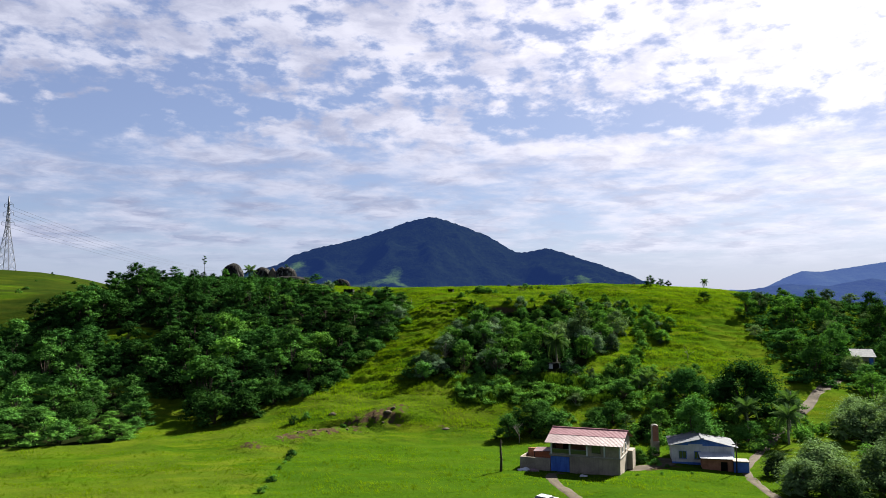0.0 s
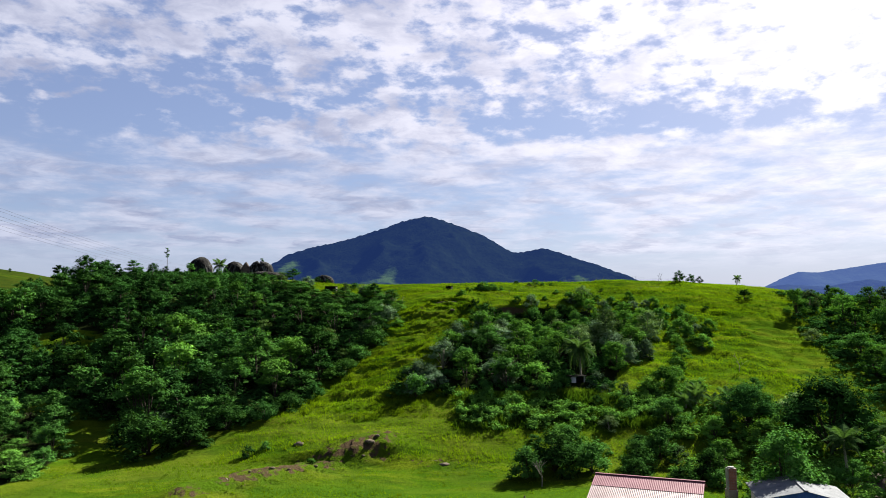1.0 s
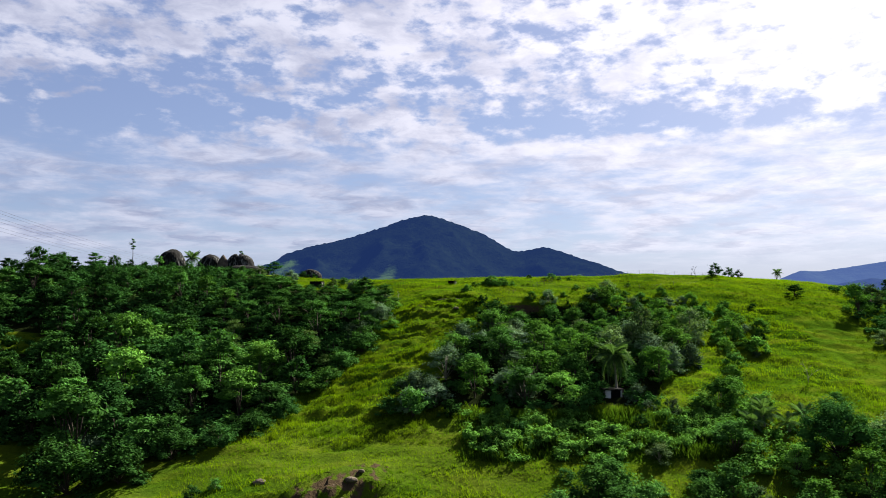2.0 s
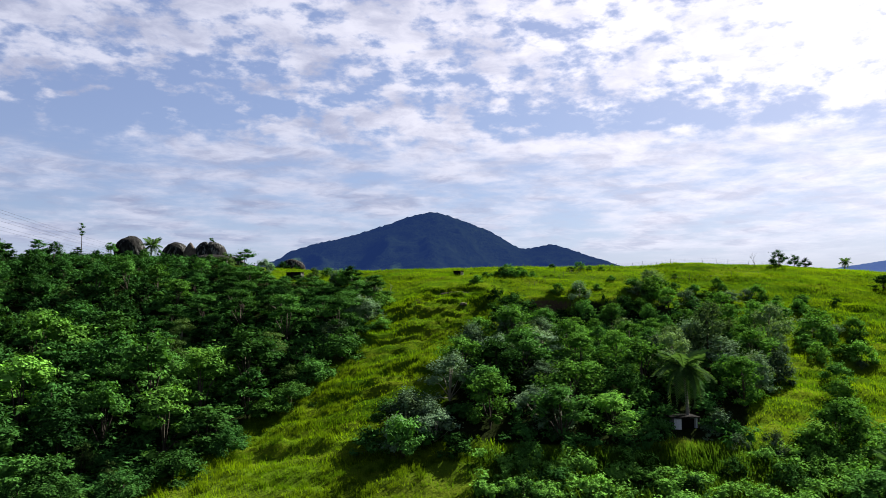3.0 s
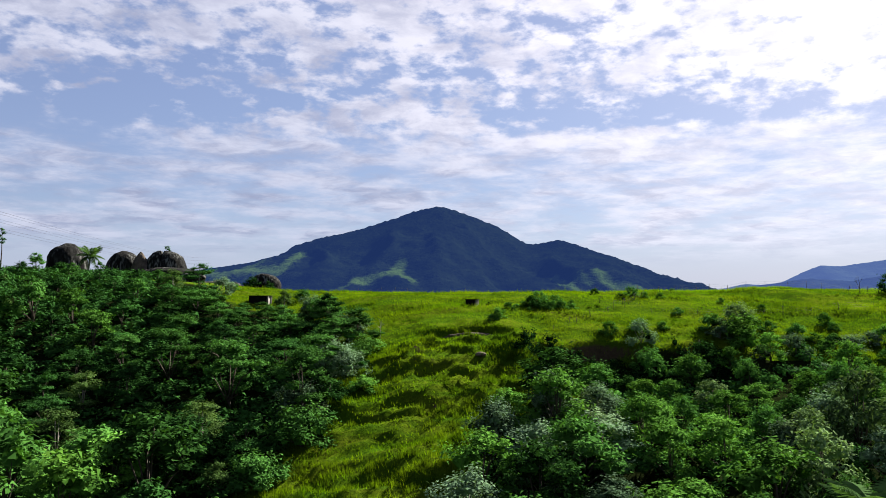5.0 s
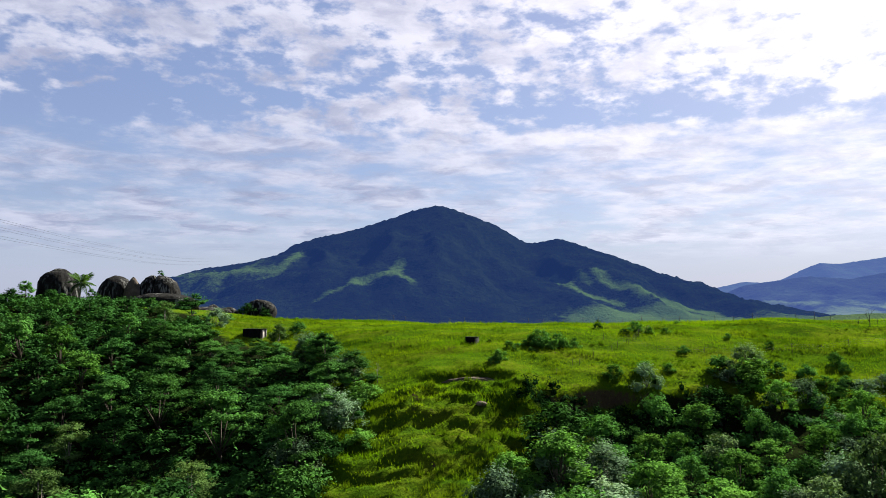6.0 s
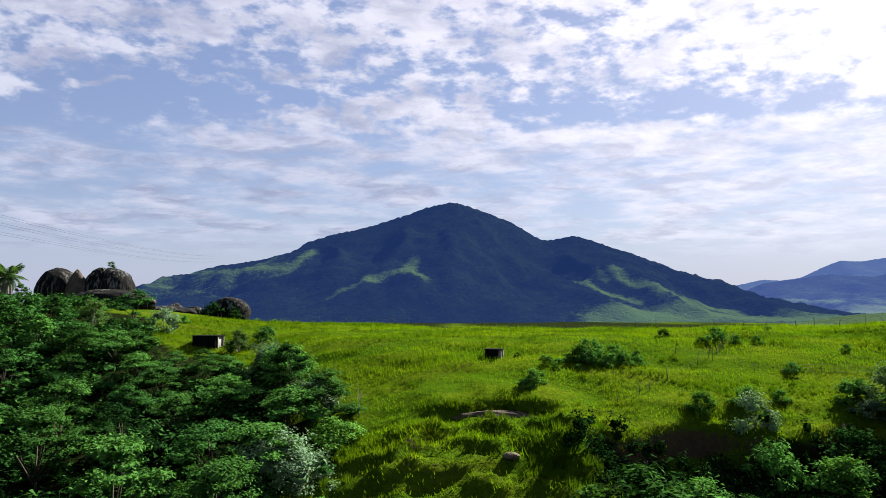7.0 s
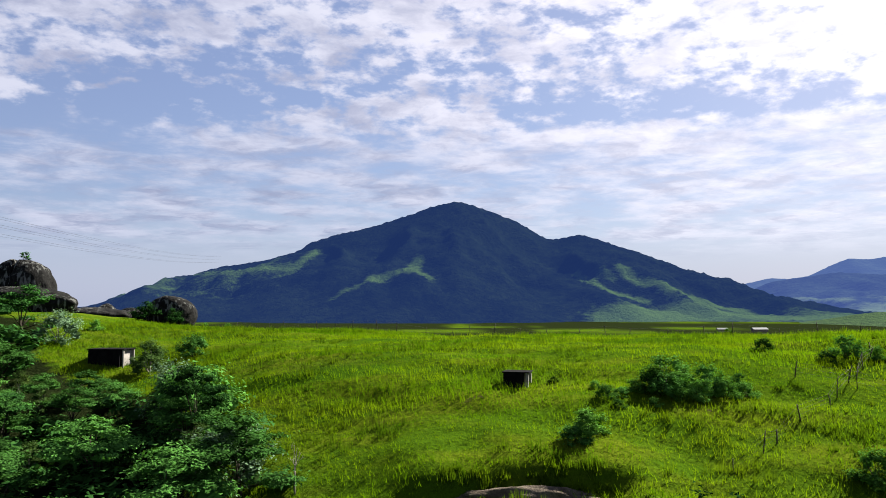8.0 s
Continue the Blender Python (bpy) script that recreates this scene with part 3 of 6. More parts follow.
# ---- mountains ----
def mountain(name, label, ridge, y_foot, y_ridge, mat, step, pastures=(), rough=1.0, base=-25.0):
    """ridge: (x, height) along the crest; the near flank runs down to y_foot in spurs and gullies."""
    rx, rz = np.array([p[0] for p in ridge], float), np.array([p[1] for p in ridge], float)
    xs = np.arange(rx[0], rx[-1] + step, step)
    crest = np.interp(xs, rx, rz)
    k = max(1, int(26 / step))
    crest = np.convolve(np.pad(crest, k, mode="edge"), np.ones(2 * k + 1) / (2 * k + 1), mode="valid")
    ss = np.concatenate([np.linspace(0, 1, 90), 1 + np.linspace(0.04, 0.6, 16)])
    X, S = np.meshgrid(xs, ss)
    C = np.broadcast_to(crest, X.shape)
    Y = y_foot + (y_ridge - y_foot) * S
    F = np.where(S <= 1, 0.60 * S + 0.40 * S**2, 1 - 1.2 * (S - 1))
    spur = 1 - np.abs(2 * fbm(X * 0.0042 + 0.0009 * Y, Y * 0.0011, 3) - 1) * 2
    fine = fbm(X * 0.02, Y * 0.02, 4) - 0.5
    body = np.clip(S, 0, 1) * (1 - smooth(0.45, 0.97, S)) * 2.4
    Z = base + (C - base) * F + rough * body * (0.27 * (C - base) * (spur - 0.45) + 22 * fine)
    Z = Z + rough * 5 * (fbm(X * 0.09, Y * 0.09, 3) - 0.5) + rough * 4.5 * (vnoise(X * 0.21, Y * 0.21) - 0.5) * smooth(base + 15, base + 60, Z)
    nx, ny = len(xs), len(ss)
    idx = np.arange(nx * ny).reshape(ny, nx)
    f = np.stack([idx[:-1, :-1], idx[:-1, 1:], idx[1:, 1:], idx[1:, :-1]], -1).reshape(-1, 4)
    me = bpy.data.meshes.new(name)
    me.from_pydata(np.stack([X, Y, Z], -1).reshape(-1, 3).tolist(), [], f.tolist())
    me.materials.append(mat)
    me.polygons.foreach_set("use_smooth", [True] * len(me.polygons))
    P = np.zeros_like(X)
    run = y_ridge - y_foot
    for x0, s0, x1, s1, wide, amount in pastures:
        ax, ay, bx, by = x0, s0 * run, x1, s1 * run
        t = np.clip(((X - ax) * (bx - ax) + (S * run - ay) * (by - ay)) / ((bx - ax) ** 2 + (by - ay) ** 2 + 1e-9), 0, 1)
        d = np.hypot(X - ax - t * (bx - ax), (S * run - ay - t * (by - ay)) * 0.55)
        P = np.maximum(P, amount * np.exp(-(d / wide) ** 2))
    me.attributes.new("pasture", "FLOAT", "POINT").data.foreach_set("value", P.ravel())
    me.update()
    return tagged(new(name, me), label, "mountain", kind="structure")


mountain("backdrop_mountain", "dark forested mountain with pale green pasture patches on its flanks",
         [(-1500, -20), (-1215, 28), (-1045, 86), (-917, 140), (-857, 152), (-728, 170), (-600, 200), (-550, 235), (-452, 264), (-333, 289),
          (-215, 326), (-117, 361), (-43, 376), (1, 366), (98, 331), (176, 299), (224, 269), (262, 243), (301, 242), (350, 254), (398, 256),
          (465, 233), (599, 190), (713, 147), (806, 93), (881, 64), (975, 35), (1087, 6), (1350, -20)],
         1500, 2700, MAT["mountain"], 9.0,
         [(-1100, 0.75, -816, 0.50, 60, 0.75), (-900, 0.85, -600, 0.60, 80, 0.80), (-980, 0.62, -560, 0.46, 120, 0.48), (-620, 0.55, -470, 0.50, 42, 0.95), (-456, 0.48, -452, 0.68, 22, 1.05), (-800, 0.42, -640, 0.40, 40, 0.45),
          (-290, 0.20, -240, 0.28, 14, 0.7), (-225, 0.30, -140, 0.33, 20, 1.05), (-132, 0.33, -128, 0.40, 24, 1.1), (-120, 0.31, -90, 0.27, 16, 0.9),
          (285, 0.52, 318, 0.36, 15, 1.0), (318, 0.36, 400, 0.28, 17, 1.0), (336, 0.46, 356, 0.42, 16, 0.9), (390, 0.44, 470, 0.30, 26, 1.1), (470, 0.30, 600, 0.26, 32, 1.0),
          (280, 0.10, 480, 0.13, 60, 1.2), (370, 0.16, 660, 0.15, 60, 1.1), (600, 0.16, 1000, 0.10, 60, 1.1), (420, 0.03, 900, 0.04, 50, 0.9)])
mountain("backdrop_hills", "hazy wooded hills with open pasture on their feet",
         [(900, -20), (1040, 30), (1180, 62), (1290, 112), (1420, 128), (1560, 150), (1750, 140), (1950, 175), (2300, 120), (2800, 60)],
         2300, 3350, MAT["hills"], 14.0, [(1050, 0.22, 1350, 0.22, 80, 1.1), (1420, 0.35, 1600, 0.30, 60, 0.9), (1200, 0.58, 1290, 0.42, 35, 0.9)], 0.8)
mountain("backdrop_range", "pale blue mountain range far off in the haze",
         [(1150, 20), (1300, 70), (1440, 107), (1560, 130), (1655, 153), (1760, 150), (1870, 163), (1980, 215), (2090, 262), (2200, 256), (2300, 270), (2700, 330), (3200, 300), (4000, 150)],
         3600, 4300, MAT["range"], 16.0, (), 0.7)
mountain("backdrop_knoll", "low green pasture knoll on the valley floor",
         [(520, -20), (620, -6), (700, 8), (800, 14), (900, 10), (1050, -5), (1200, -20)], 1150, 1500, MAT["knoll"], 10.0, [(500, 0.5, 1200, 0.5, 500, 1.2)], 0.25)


# ---- trees ----
def leaf_sprays(rng, lobes, count, size, droop=0.0, narrow=0.6, shelf=False):
    """Leaf sprays scattered over the outer shells of lobes (centre, radii)."""
    w = np.array([(r[0] * r[1] * r[2]) ** (2 / 3) for c, r in lobes])
    pick = rng.choice(len(lobes), count, p=w / w.sum())
    cen, rad = np.array([c for c, r in lobes])[pick], np.array([r for c, r in lobes])[pick]
    # leaves gather in tufts at the ends of twigs, in shelves that are open below
    twigs = rng.normal(size=(len(lobes), 11, 3))
    twigs[:, :, 2] = np.abs(twigs[:, :, 2]) * 0.9 - 0.12 if shelf else np.where(twigs[:, :, 2] < -0.35, -twigs[:, :, 2] * 0.7, twigs[:, :, 2])
    twigs /= np.linalg.norm(twigs, axis=2)[:, :, None]
    reach = 0.62 + 0.55 * rng.rand(len(lobes), 11)
    which = rng.randint(0, 11, count)
    d = twigs[pick, which] + rng.normal(scale=0.27, size=(count, 3))
    d[:, 2] = np.where(d[:, 2] < 0, d[:, 2] * (0.45 if shelf else 1.0), d[:, 2])
    p = cen + d * rad * reach[pick, which][:, None] * (0.74 + 0.34 * rng.rand(count, 1))
    d = d / np.linalg.norm(d, axis=1)[:, None]
    nrm = 0.7 * d / rad * rad.mean(1)[:, None] + np.array([0, 0, 0.85]) + rng.normal(scale=0.42, size=(count, 3))
    nrm /= np.linalg.norm(nrm, axis=1)[:, None]
    u = np.cross(nrm, rng.normal(size=(count, 3)))
    u /= np.linalg.norm(u, axis=1)[:, None]
    v = np.cross(nrm, u)
    s = size * (0.6 + 0.8 * rng.rand(count, 1))
    a, b = u * s, v * s * narrow
    tip = np.array([0, 0, -1.0]) * s * droop
    outer = np.stack([p - a * 0.45 + b * 0.52, p - a * 0.45 - b * 0.52, p + a * 0.62 + tip], 1)
    # big facets inside each lobe for packed leaves and twigs, added to block light
    inner = []
    for c, r in lobes:
        q = rng.normal(size=(9, 3))
        q /= np.linalg.norm(q, axis=1)[:, None]
        for v in q:
            e = np.cross(v, rng.normal(size=3))
            e /= np.linalg.norm(e)
            f = np.cross(v, e)
            inner.append([np.array(c) + np.array(r) * (0.40 * v + 0.50 * w - np.array([0, 0, 0.30])) for w in (e, -0.5 * e + 0.87 * f, -0.5 * e - 0.87 * f)])
    return np.concatenate([outer, np.array(inner)])


def tree(name, label, category, seed, height, spread_r, leaf_mat, bark, leaves=2200, size=0.34, lobes=9, flat=0.55, trunk=0.4, droop=0.1, narrow=0.6, m=None):
    """A tree about height tall with its crown from trunk*height up: trunk with limbs, and a crown of leaf sprays in uneven tiers."""
    rng = np.random.RandomState(seed)
    base = thing(name, label, category, m=m)
    low, parts_ = height * trunk, []
    lobes, leaves, size = int(lobes * (1.0 if category == "tree" else 1.35)), int(leaves * 0.82), size * 0.94
    for k in range(lobes):
        a, q = 2.4 * k + rng.rand() * 1.2, math.sqrt((k + 0.4) / lobes)
        r = spread_r * (0.25 + 0.20 * rng.rand() ** 1.4)
        reach = (spread_r - r * 0.75) * q
        top = height - r * flat - (height - low) * 0.78 * q**1.7 * (0.55 + 0.9 * rng.rand())
        parts_.append(((reach * math.cos(a), reach * math.sin(a), max(top, low * 0.8)), (r, r * (0.85 + 0.3 * rng.rand()), r * flat * (0.85 + 0.4 * rng.rand()))))
    lines = [([(0, 0, -0.4), (0.08 * rng.normal(), 0.08 * rng.normal(), low * 0.5), (0.12 * rng.normal(), 0.12 * rng.normal(), low), (0, 0, height * 0.75)],
              [0.045 * height * 0.55, 0.036 * height * 0.55, 0.028 * height * 0.55, 0.02])]
    for c, r in parts_[::2]:
        start = Vector((0, 0, low * (0.55 + 0.4 * rng.rand())))
        end = Vector(c) - Vector((0, 0, r[2] * 0.3))
        mid = start.lerp(end, 0.55) + Vector((0.15 * rng.normal(), 0.15 * rng.normal(), 0.12 * height * rng.rand()))
        lines.append(([start, mid, end], [0.014 * height, 0.009 * height, 0.012]))
    part("trunk", tubes_mesh("trunk", lines, bark, 5 if height > 4 else 4), base)
    part("crown", facets_mesh("crown", leaf_sprays(rng, parts_, leaves, size, droop, narrow, category == "tree" and flat < 0.57), leaf_mat), base)
    return base


def place(x, y, scale=1.0, turn=0.0, sink=0.0, tall=1.0, lean=0.0):
    return Matrix.Translation((x, y, at(x, y, -sink))) @ Euler((lean, lean * 0.6, turn)).to_matrix().to_4x4() @ Matrix.Diagonal((scale, scale, scale * tall, 1))


def stand(kinds, spots, group, rng, lo=0.75, hi=1.2, choose=None):
    """Copies of some kinds of tree on the spots; each kind's first spot takes the tree itself."""
    used = set()
    for x, y, s in spots:
        k = choose(x, y, rng) if choose else rng.randrange(len(kinds))
        proto, weight = kinds[k]
        m = place(x, y, s * rng.uniform(lo, hi), rng.uniform(0, 6.28), 0.1, rng.uniform(0.85, 1.2), rng.uniform(-0.06, 0.06))
        if k in used:
            copy_thing(proto, m)
        else:
            proto.matrix_basis = m
            tagged(proto, group=group)
            used.add(k)


def scatter(poly, gap, rng, tries=6000, size=None):
    """Random spots in poly at least gap apart."""
    xs, ys = [p[0] for p in poly], [p[1] for p in poly]
    spots = []
    for _ in range(tries):
        x, y = rng.uniform(min(xs), max(xs)), rng.uniform(min(ys), max(ys))
        if inside(poly, x, y) and all((x - a) ** 2 + (y - b) ** 2 > gap * gap for a, b, _ in spots):
            spots.append((x, y, size(x, y) if size else 1.0))
    return spots


pick = random.Random(5)


def forest_kinds():
    f = "tree in dense hillside forest"
    return [
        (tree("forest_tree", "dark green broadleaf " + f, "tree", 21, 6.4, 3.5, MAT["leaf_dark"], MAT["bark"], 2650, 0.40, 14, 0.55, 0.08), 1),
        (tree("forest_tree", "dark green tiered broadleaf " + f, "tree", 22, 7.2, 3.6, MAT["leaf_mid"], MAT["bark"], 2650, 0.42, 13, 0.45, 0.10), 1),
        (tree("forest_tree", "bright green flat-crowned " + f, "tree", 23, 6.6, 3.6, MAT["leaf_bright"], MAT["bark"], 2650, 0.40, 13, 0.45, 0.10), 1),
        (tree("forest_tree", "rounded deep green " + f, "tree", 24, 5.8, 3.3, MAT["leaf_dark"], MAT["bark"], 2650, 0.36, 16, 0.6, 0.15), 1),
        (tree("forest_tree", "dark open-crowned " + f, "tree", 25, 6.8, 3.2, MAT["leaf_dark"], MAT["bark"], 2600, 0.46, 12, 0.5, 0.08), 1),
        (tree("forest_tree", "dark green bushy " + f, "tree", 29, 5.4, 3.4, MAT["leaf_dark"], MAT["bark"], 2650, 0.38, 15, 0.55, 0.12), 1),
        (tree("forest_tree", "sparse olive green " + f, "tree", 26, 6.0, 2.9, MAT["leaf_olive"], MAT["bark"], 2400, 0.34, 12, 0.55, 0.08), 1),
        (tree("forest_tree", "drooping mid-green " + f, "tree", 27, 6.0, 3.7, MAT["leaf_mid"], MAT["bark"], 2650, 0.42, 15, 0.42, 0.15, droop=0.4), 1),
        (tree("forest_tree", "fresh mid-green leafy " + f, "tree", 30, 5.6, 3.2, MAT["leaf_mid"], MAT["bark"], 2800, 0.38, 13, 0.45, 0.15), 1),
    ]


def shrub_kinds(tag, seed=40, grey=1, fine=1.0):
    kinds = [
        (tree("shrub", "dark green shrub " + tag, "shrub", seed + 1, 2.7, 2.4, MAT["leaf_dark"], MAT["bark"], int(1500 / fine**2), 0.28 * fine, 10, 0.7, 0.02), 1),
        (tree("shrub", "bright green shrub " + tag, "shrub", seed + 2, 2.5, 2.3, MAT["leaf_bright"], MAT["bark"], int(1500 / fine**2), 0.30 * fine, 10, 0.6, 0.02), 1),
        (tree("shrub", "mid-green shrub " + tag, "shrub", seed + 3, 2.9, 2.3, MAT["leaf_mid"], MAT["bark"], int(1500 / fine**2), 0.28 * fine, 10, 0.7, 0.02), 1),
        (tree("shrub", "dense green shrub " + tag, "shrub", seed + 5, 2.4, 2.4, MAT["leaf_mid"], MAT["bark"], int(1500 / fine**2), 0.30 * fine, 11, 0.6, 0.02), 1),
    ]
    return kinds + [(tree("shrub", "silvery shrub " + tag, "shrub", seed + 4, 2.9, 2.4, MAT["leaf_grey"], MAT["pale_bark"], int(1700 / fine**2), 0.24 * fine, 11, 0.65, 0.05), 1)] * grey


def moved(proto, x, y, scale=1.0, turn=0.0, tall=1.0, sink=0.1, group=""):
    """Sets the tree itself at a spot."""
    proto.matrix_basis = place(x, y, scale, turn, sink, tall)
    return tagged(proto, group=group)


def thicket(name, label, spots, mat, seed, leaves=900, size=0.30, r=2.0, h=2.8):
    """Undergrowth that nobody could count: leaf sprays over many low lobes, one object."""
    rng = np.random.RandomState(seed)
    bits = []
    for x, y, s in spots:
        lobes = [((x + s * r * 0.6 * rng.normal(), y + s * r * 0.6 * rng.normal(), 0.0), (s * r * rng.uniform(0.3, 0.6), s * r * rng.uniform(0.3, 0.6), s * h * rng.uniform(0.25, 0.5))) for _ in range(7)]
        lobes = [((c[0], c[1], at(c[0], c[1], s * h * rng.uniform(0.2, 0.6))), q) for c, q in lobes]
        bits.append(leaf_sprays(rng, lobes, leaves, size, 0.2))
    return tagged(new(name, facets_mesh(name, np.concatenate(bits), mat)), label, "undergrowth", kind="stuff")


# the forest of the left slope and the scrub at its foot
def edge_kinds():
    f = "tree on the forest edge"
    return [
        (tree("edge_tree", "fine-leaved mid-green flat-topped " + f, "tree", 31, 5.4, 3.3, MAT["leaf_mid"], MAT["bark"], 6000, 0.22, 12, 0.36, 0.16), 1),
        (tree("edge_tree", "fine-leaved dark green " + f, "tree", 32, 4.8, 3.1, MAT["leaf_dark"], MAT["bark"], 5600, 0.22, 13, 0.42, 0.10), 1),
        (tree("edge_tree", "fine-leaved dark green flat-topped " + f, "tree", 33, 5.0, 3.5, MAT["leaf_dark"], MAT["bark"], 6000, 0.22, 11, 0.34, 0.18), 1),
        (tree("edge_tree", "fine-leaved grey-green " + f, "tree", 34, 4.4, 2.6, MAT["leaf_olive"], MAT["pale_bark"], 4600, 0.17, 12, 0.5, 0.15), 1),
        (tree("edge_tree", "spreading dark green " + f, "tree", 35, 5.8, 3.6, MAT["leaf_dark"], MAT["bark"], 6000, 0.22, 11, 0.33, 0.20), 1),
    ]


woods = scatter(FOREST, 4.1, pick, size=lambda x, y: 0.95 if x < -82 else 1.08 if y < 190 and x > -60 else 0.95 if y < 180 else 0.78 if y < 206 else 0.36 if x > -63 and y > 214 else 0.5 if y < 226 else 0.42)
woods = [q for q in woods if wooded(q[0], q[1]) and not (q[0] > -38 and q[1] > 203) and not (q[0] > -46 and q[1] > 224)]
near_edge = lambda q: q[0] > -42 and q[1] > 172
thin = random.Random(8)
woods = [q for q in woods if not near_edge(q) or thin.random() < 0.92]
stand(forest_kinds(), [q for q in woods if not near_edge(q)], "trees of the hillside forest", pick, 0.75, 1.2,
      lambda x, y, r: r.choice((0, 0, 1, 3, 3, 4, 4, 5, 5, 6, 7)) if x < -55 or y > 205 else r.choice((0, 1, 1, 2, 2, 3, 4, 5, 6, 7, 8, 8)))
stand(edge_kinds(), [(q[0], q[1], 1.0 if q[1] < 190 else 0.42 if -0.58 < q[0] / (q[1] - 159) < -0.45 else 0.8) for q in woods if near_edge(q)], "trees of the forest edge", pick, 0.8, 1.15)
def foot_kinds():
    f = "bush at the foot of the wooded slope"
    return [
        (tree("foot_bush", "deep green lumpy " + f, "bush", 45, 5.0, 3.0, MAT["leaf_mid"], MAT["bark"], 3400, 0.32, 14, 0.55, 0.05), 1),
        (tree("foot_bush", "mid-green lumpy " + f, "bush", 46, 4.6, 3.2, MAT["leaf_mid"], MAT["bark"], 3400, 0.30, 14, 0.5, 0.05), 1),
        (tree("foot_bush", "broad leafy green " + f, "bush", 47, 4.2, 3.4, MAT["leaf_bright"], MAT["bark"], 3400, 0.34, 15, 0.45, 0.05), 1),
    ]


stand(foot_kinds(), scatter(LOW_BUSH, 3.9, pick), "bushes at the forest foot", pick, 0.7, 1.2)
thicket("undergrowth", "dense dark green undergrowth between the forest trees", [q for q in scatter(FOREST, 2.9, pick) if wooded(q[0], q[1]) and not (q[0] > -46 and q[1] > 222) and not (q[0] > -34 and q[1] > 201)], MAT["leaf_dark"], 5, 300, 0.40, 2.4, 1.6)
stand(shrub_kinds("along the forest edge", 50, 1, 0.68), [(-24, 147, 1.2), (-21, 153, 1.0), (-17, 163, 1.1), (-15.5, 169, 0.9), (-13, 174, 1.1), (-11.5, 179, 1.0), (-10.5, 184, 1.1),
      (-9.5, 189, 0.9), (-12, 194, 1.1), (-16, 201, 1.0), (-18, 203, 0.8), (-29, 204, 0.5), (-12.5, 186, 1.3), (-8.6, 181, 0.7), (-14, 178, 1.3), (-19, 161, 1.2), (-27, 143, 1.1),
      (-32, 141, 1.3), (-37, 142, 1.2), (-44, 146, 1.3), (-50, 152, 1.3), (-58, 160, 1.3), (-24.5, 215.5, 0.6), (-21.5, 215.5, 0.5), (-34, 219, 0.9), (-33, 212, 0.5)],
      "shrubs of the forest edge", pick, 0.85, 1.15)
edge_bush = tree("large_bush", "broad green bush standing alone on the meadow", "bush", 61, 6.2, 4.6, MAT["leaf_mid"], MAT["bark"], 4200, 0.40, 20, 0.55, 0.06)
moved(edge_bush, -41, 134.5, 0.95, 0.4)
copy_thing(edge_bush, place(-36, 136.0, 0.85, 2.0))
brow_tree = tree("brow_tree", "leafy green tree on the plateau edge", "tree", 63, 4.4, 3.3, MAT["leaf_mid"], MAT["bark"], 7000, 0.20, 12, 0.36, 0.2)
moved(brow_tree, -10.8, 192.6, 0.92, 0.5)
for x, y, s, r in ((-15.5, 198.5, 0.62, 2), (-13.2, 191.0, 1.0, 4), (-32.5, 209.5, 0.7, 3), (-37.0, 217.0, 0.4, 5), (-23.5, 202.0, 0.62, 5), (-29.5, 202.5, 0.75, 4), (-35.0, 211.0, 0.45, 1), (-19.0, 196.0, 0.85, 2), (-24.6, 206.0, 0.45, 2), (-27.0, 205.0, 0.5, 1), (-33.5, 206.5, 0.9, 1), (-37.5, 208.0, 0.75, 5), (-21.6, 203.4, 0.5, 3), (-26.2, 199.2, 0.8, 0)):
    copy_thing(brow_tree, place(x, y, s, r))
feathery = tree("feathery_tree", "fine grey-green feathery tree on the plateau edge", "tree", 64, 4.4, 2.6, MAT["leaf_olive"], MAT["pale_bark"], 8000, 0.14, 17, 0.65, 0.08)
moved(feathery, -23.4, 212.0, 0.62, 0.5)
for x, y, s, r in ((-18.6, 203.5, 0.7, 2), (-18.0, 201.5, 0.8, 4), (-29.5, 206.5, 0.6, 1), (-22.0, 204.5, 0.5, 0), (-26.6, 204.0, 0.5, 4), (-23.4, 197.8, 0.6, 5), (-28.0, 194.5, 0.8, 2), (-13.8, 196.0, 0.8, 3)):
    copy_thing(feathery, place(x, y, s, r))
copy_thing(edge_bush, place(-45, 138.0, 0.9, 4.0))


# ---- the clump of trees on the right of the grassy gully ----
def clump_kinds():
    f = "tree in the clump on the slope"
    return [
        (tree("clump_tree", "silvery leaved grey-green " + f, "tree", 71, 5.6, 3.4, MAT["leaf_grey"], MAT["pale_bark"], 3600, 0.26, 15, 0.55, 0.1), 1),
        (tree("clump_tree", "deep green dense " + f, "tree", 72, 6.2, 3.6, MAT["leaf_mid"], MAT["bark"], 2700, 0.36, 15, 0.55, 0.12), 1),
        (tree("clump_tree", "light green rounded " + f, "tree", 73, 5.6, 3.2, MAT["leaf_bright"], MAT["bark"], 2700, 0.32, 16, 0.65, 0.1), 1),
        (tree("clump_tree", "bright green leafy " + f, "tree", 74, 5.2, 3.0, MAT["leaf_bright"], MAT["bark"], 2600, 0.34, 13, 0.5, 0.1), 1),
        (tree("clump_tree", "sage green vine-hung " + f, "tree", 75, 6.6, 3.2, MAT["leaf_sage"], MAT["bark"], 2700, 0.34, 16, 0.8, 0.06, droop=0.5), 1),
        (tree("clump_tree", "mid-green vine-hung " + f, "tree", 76, 6.0, 3.0, MAT["leaf_mid"], MAT["bark"], 2700, 0.32, 16, 0.8, 0.06, droop=0.4), 1),
    ]


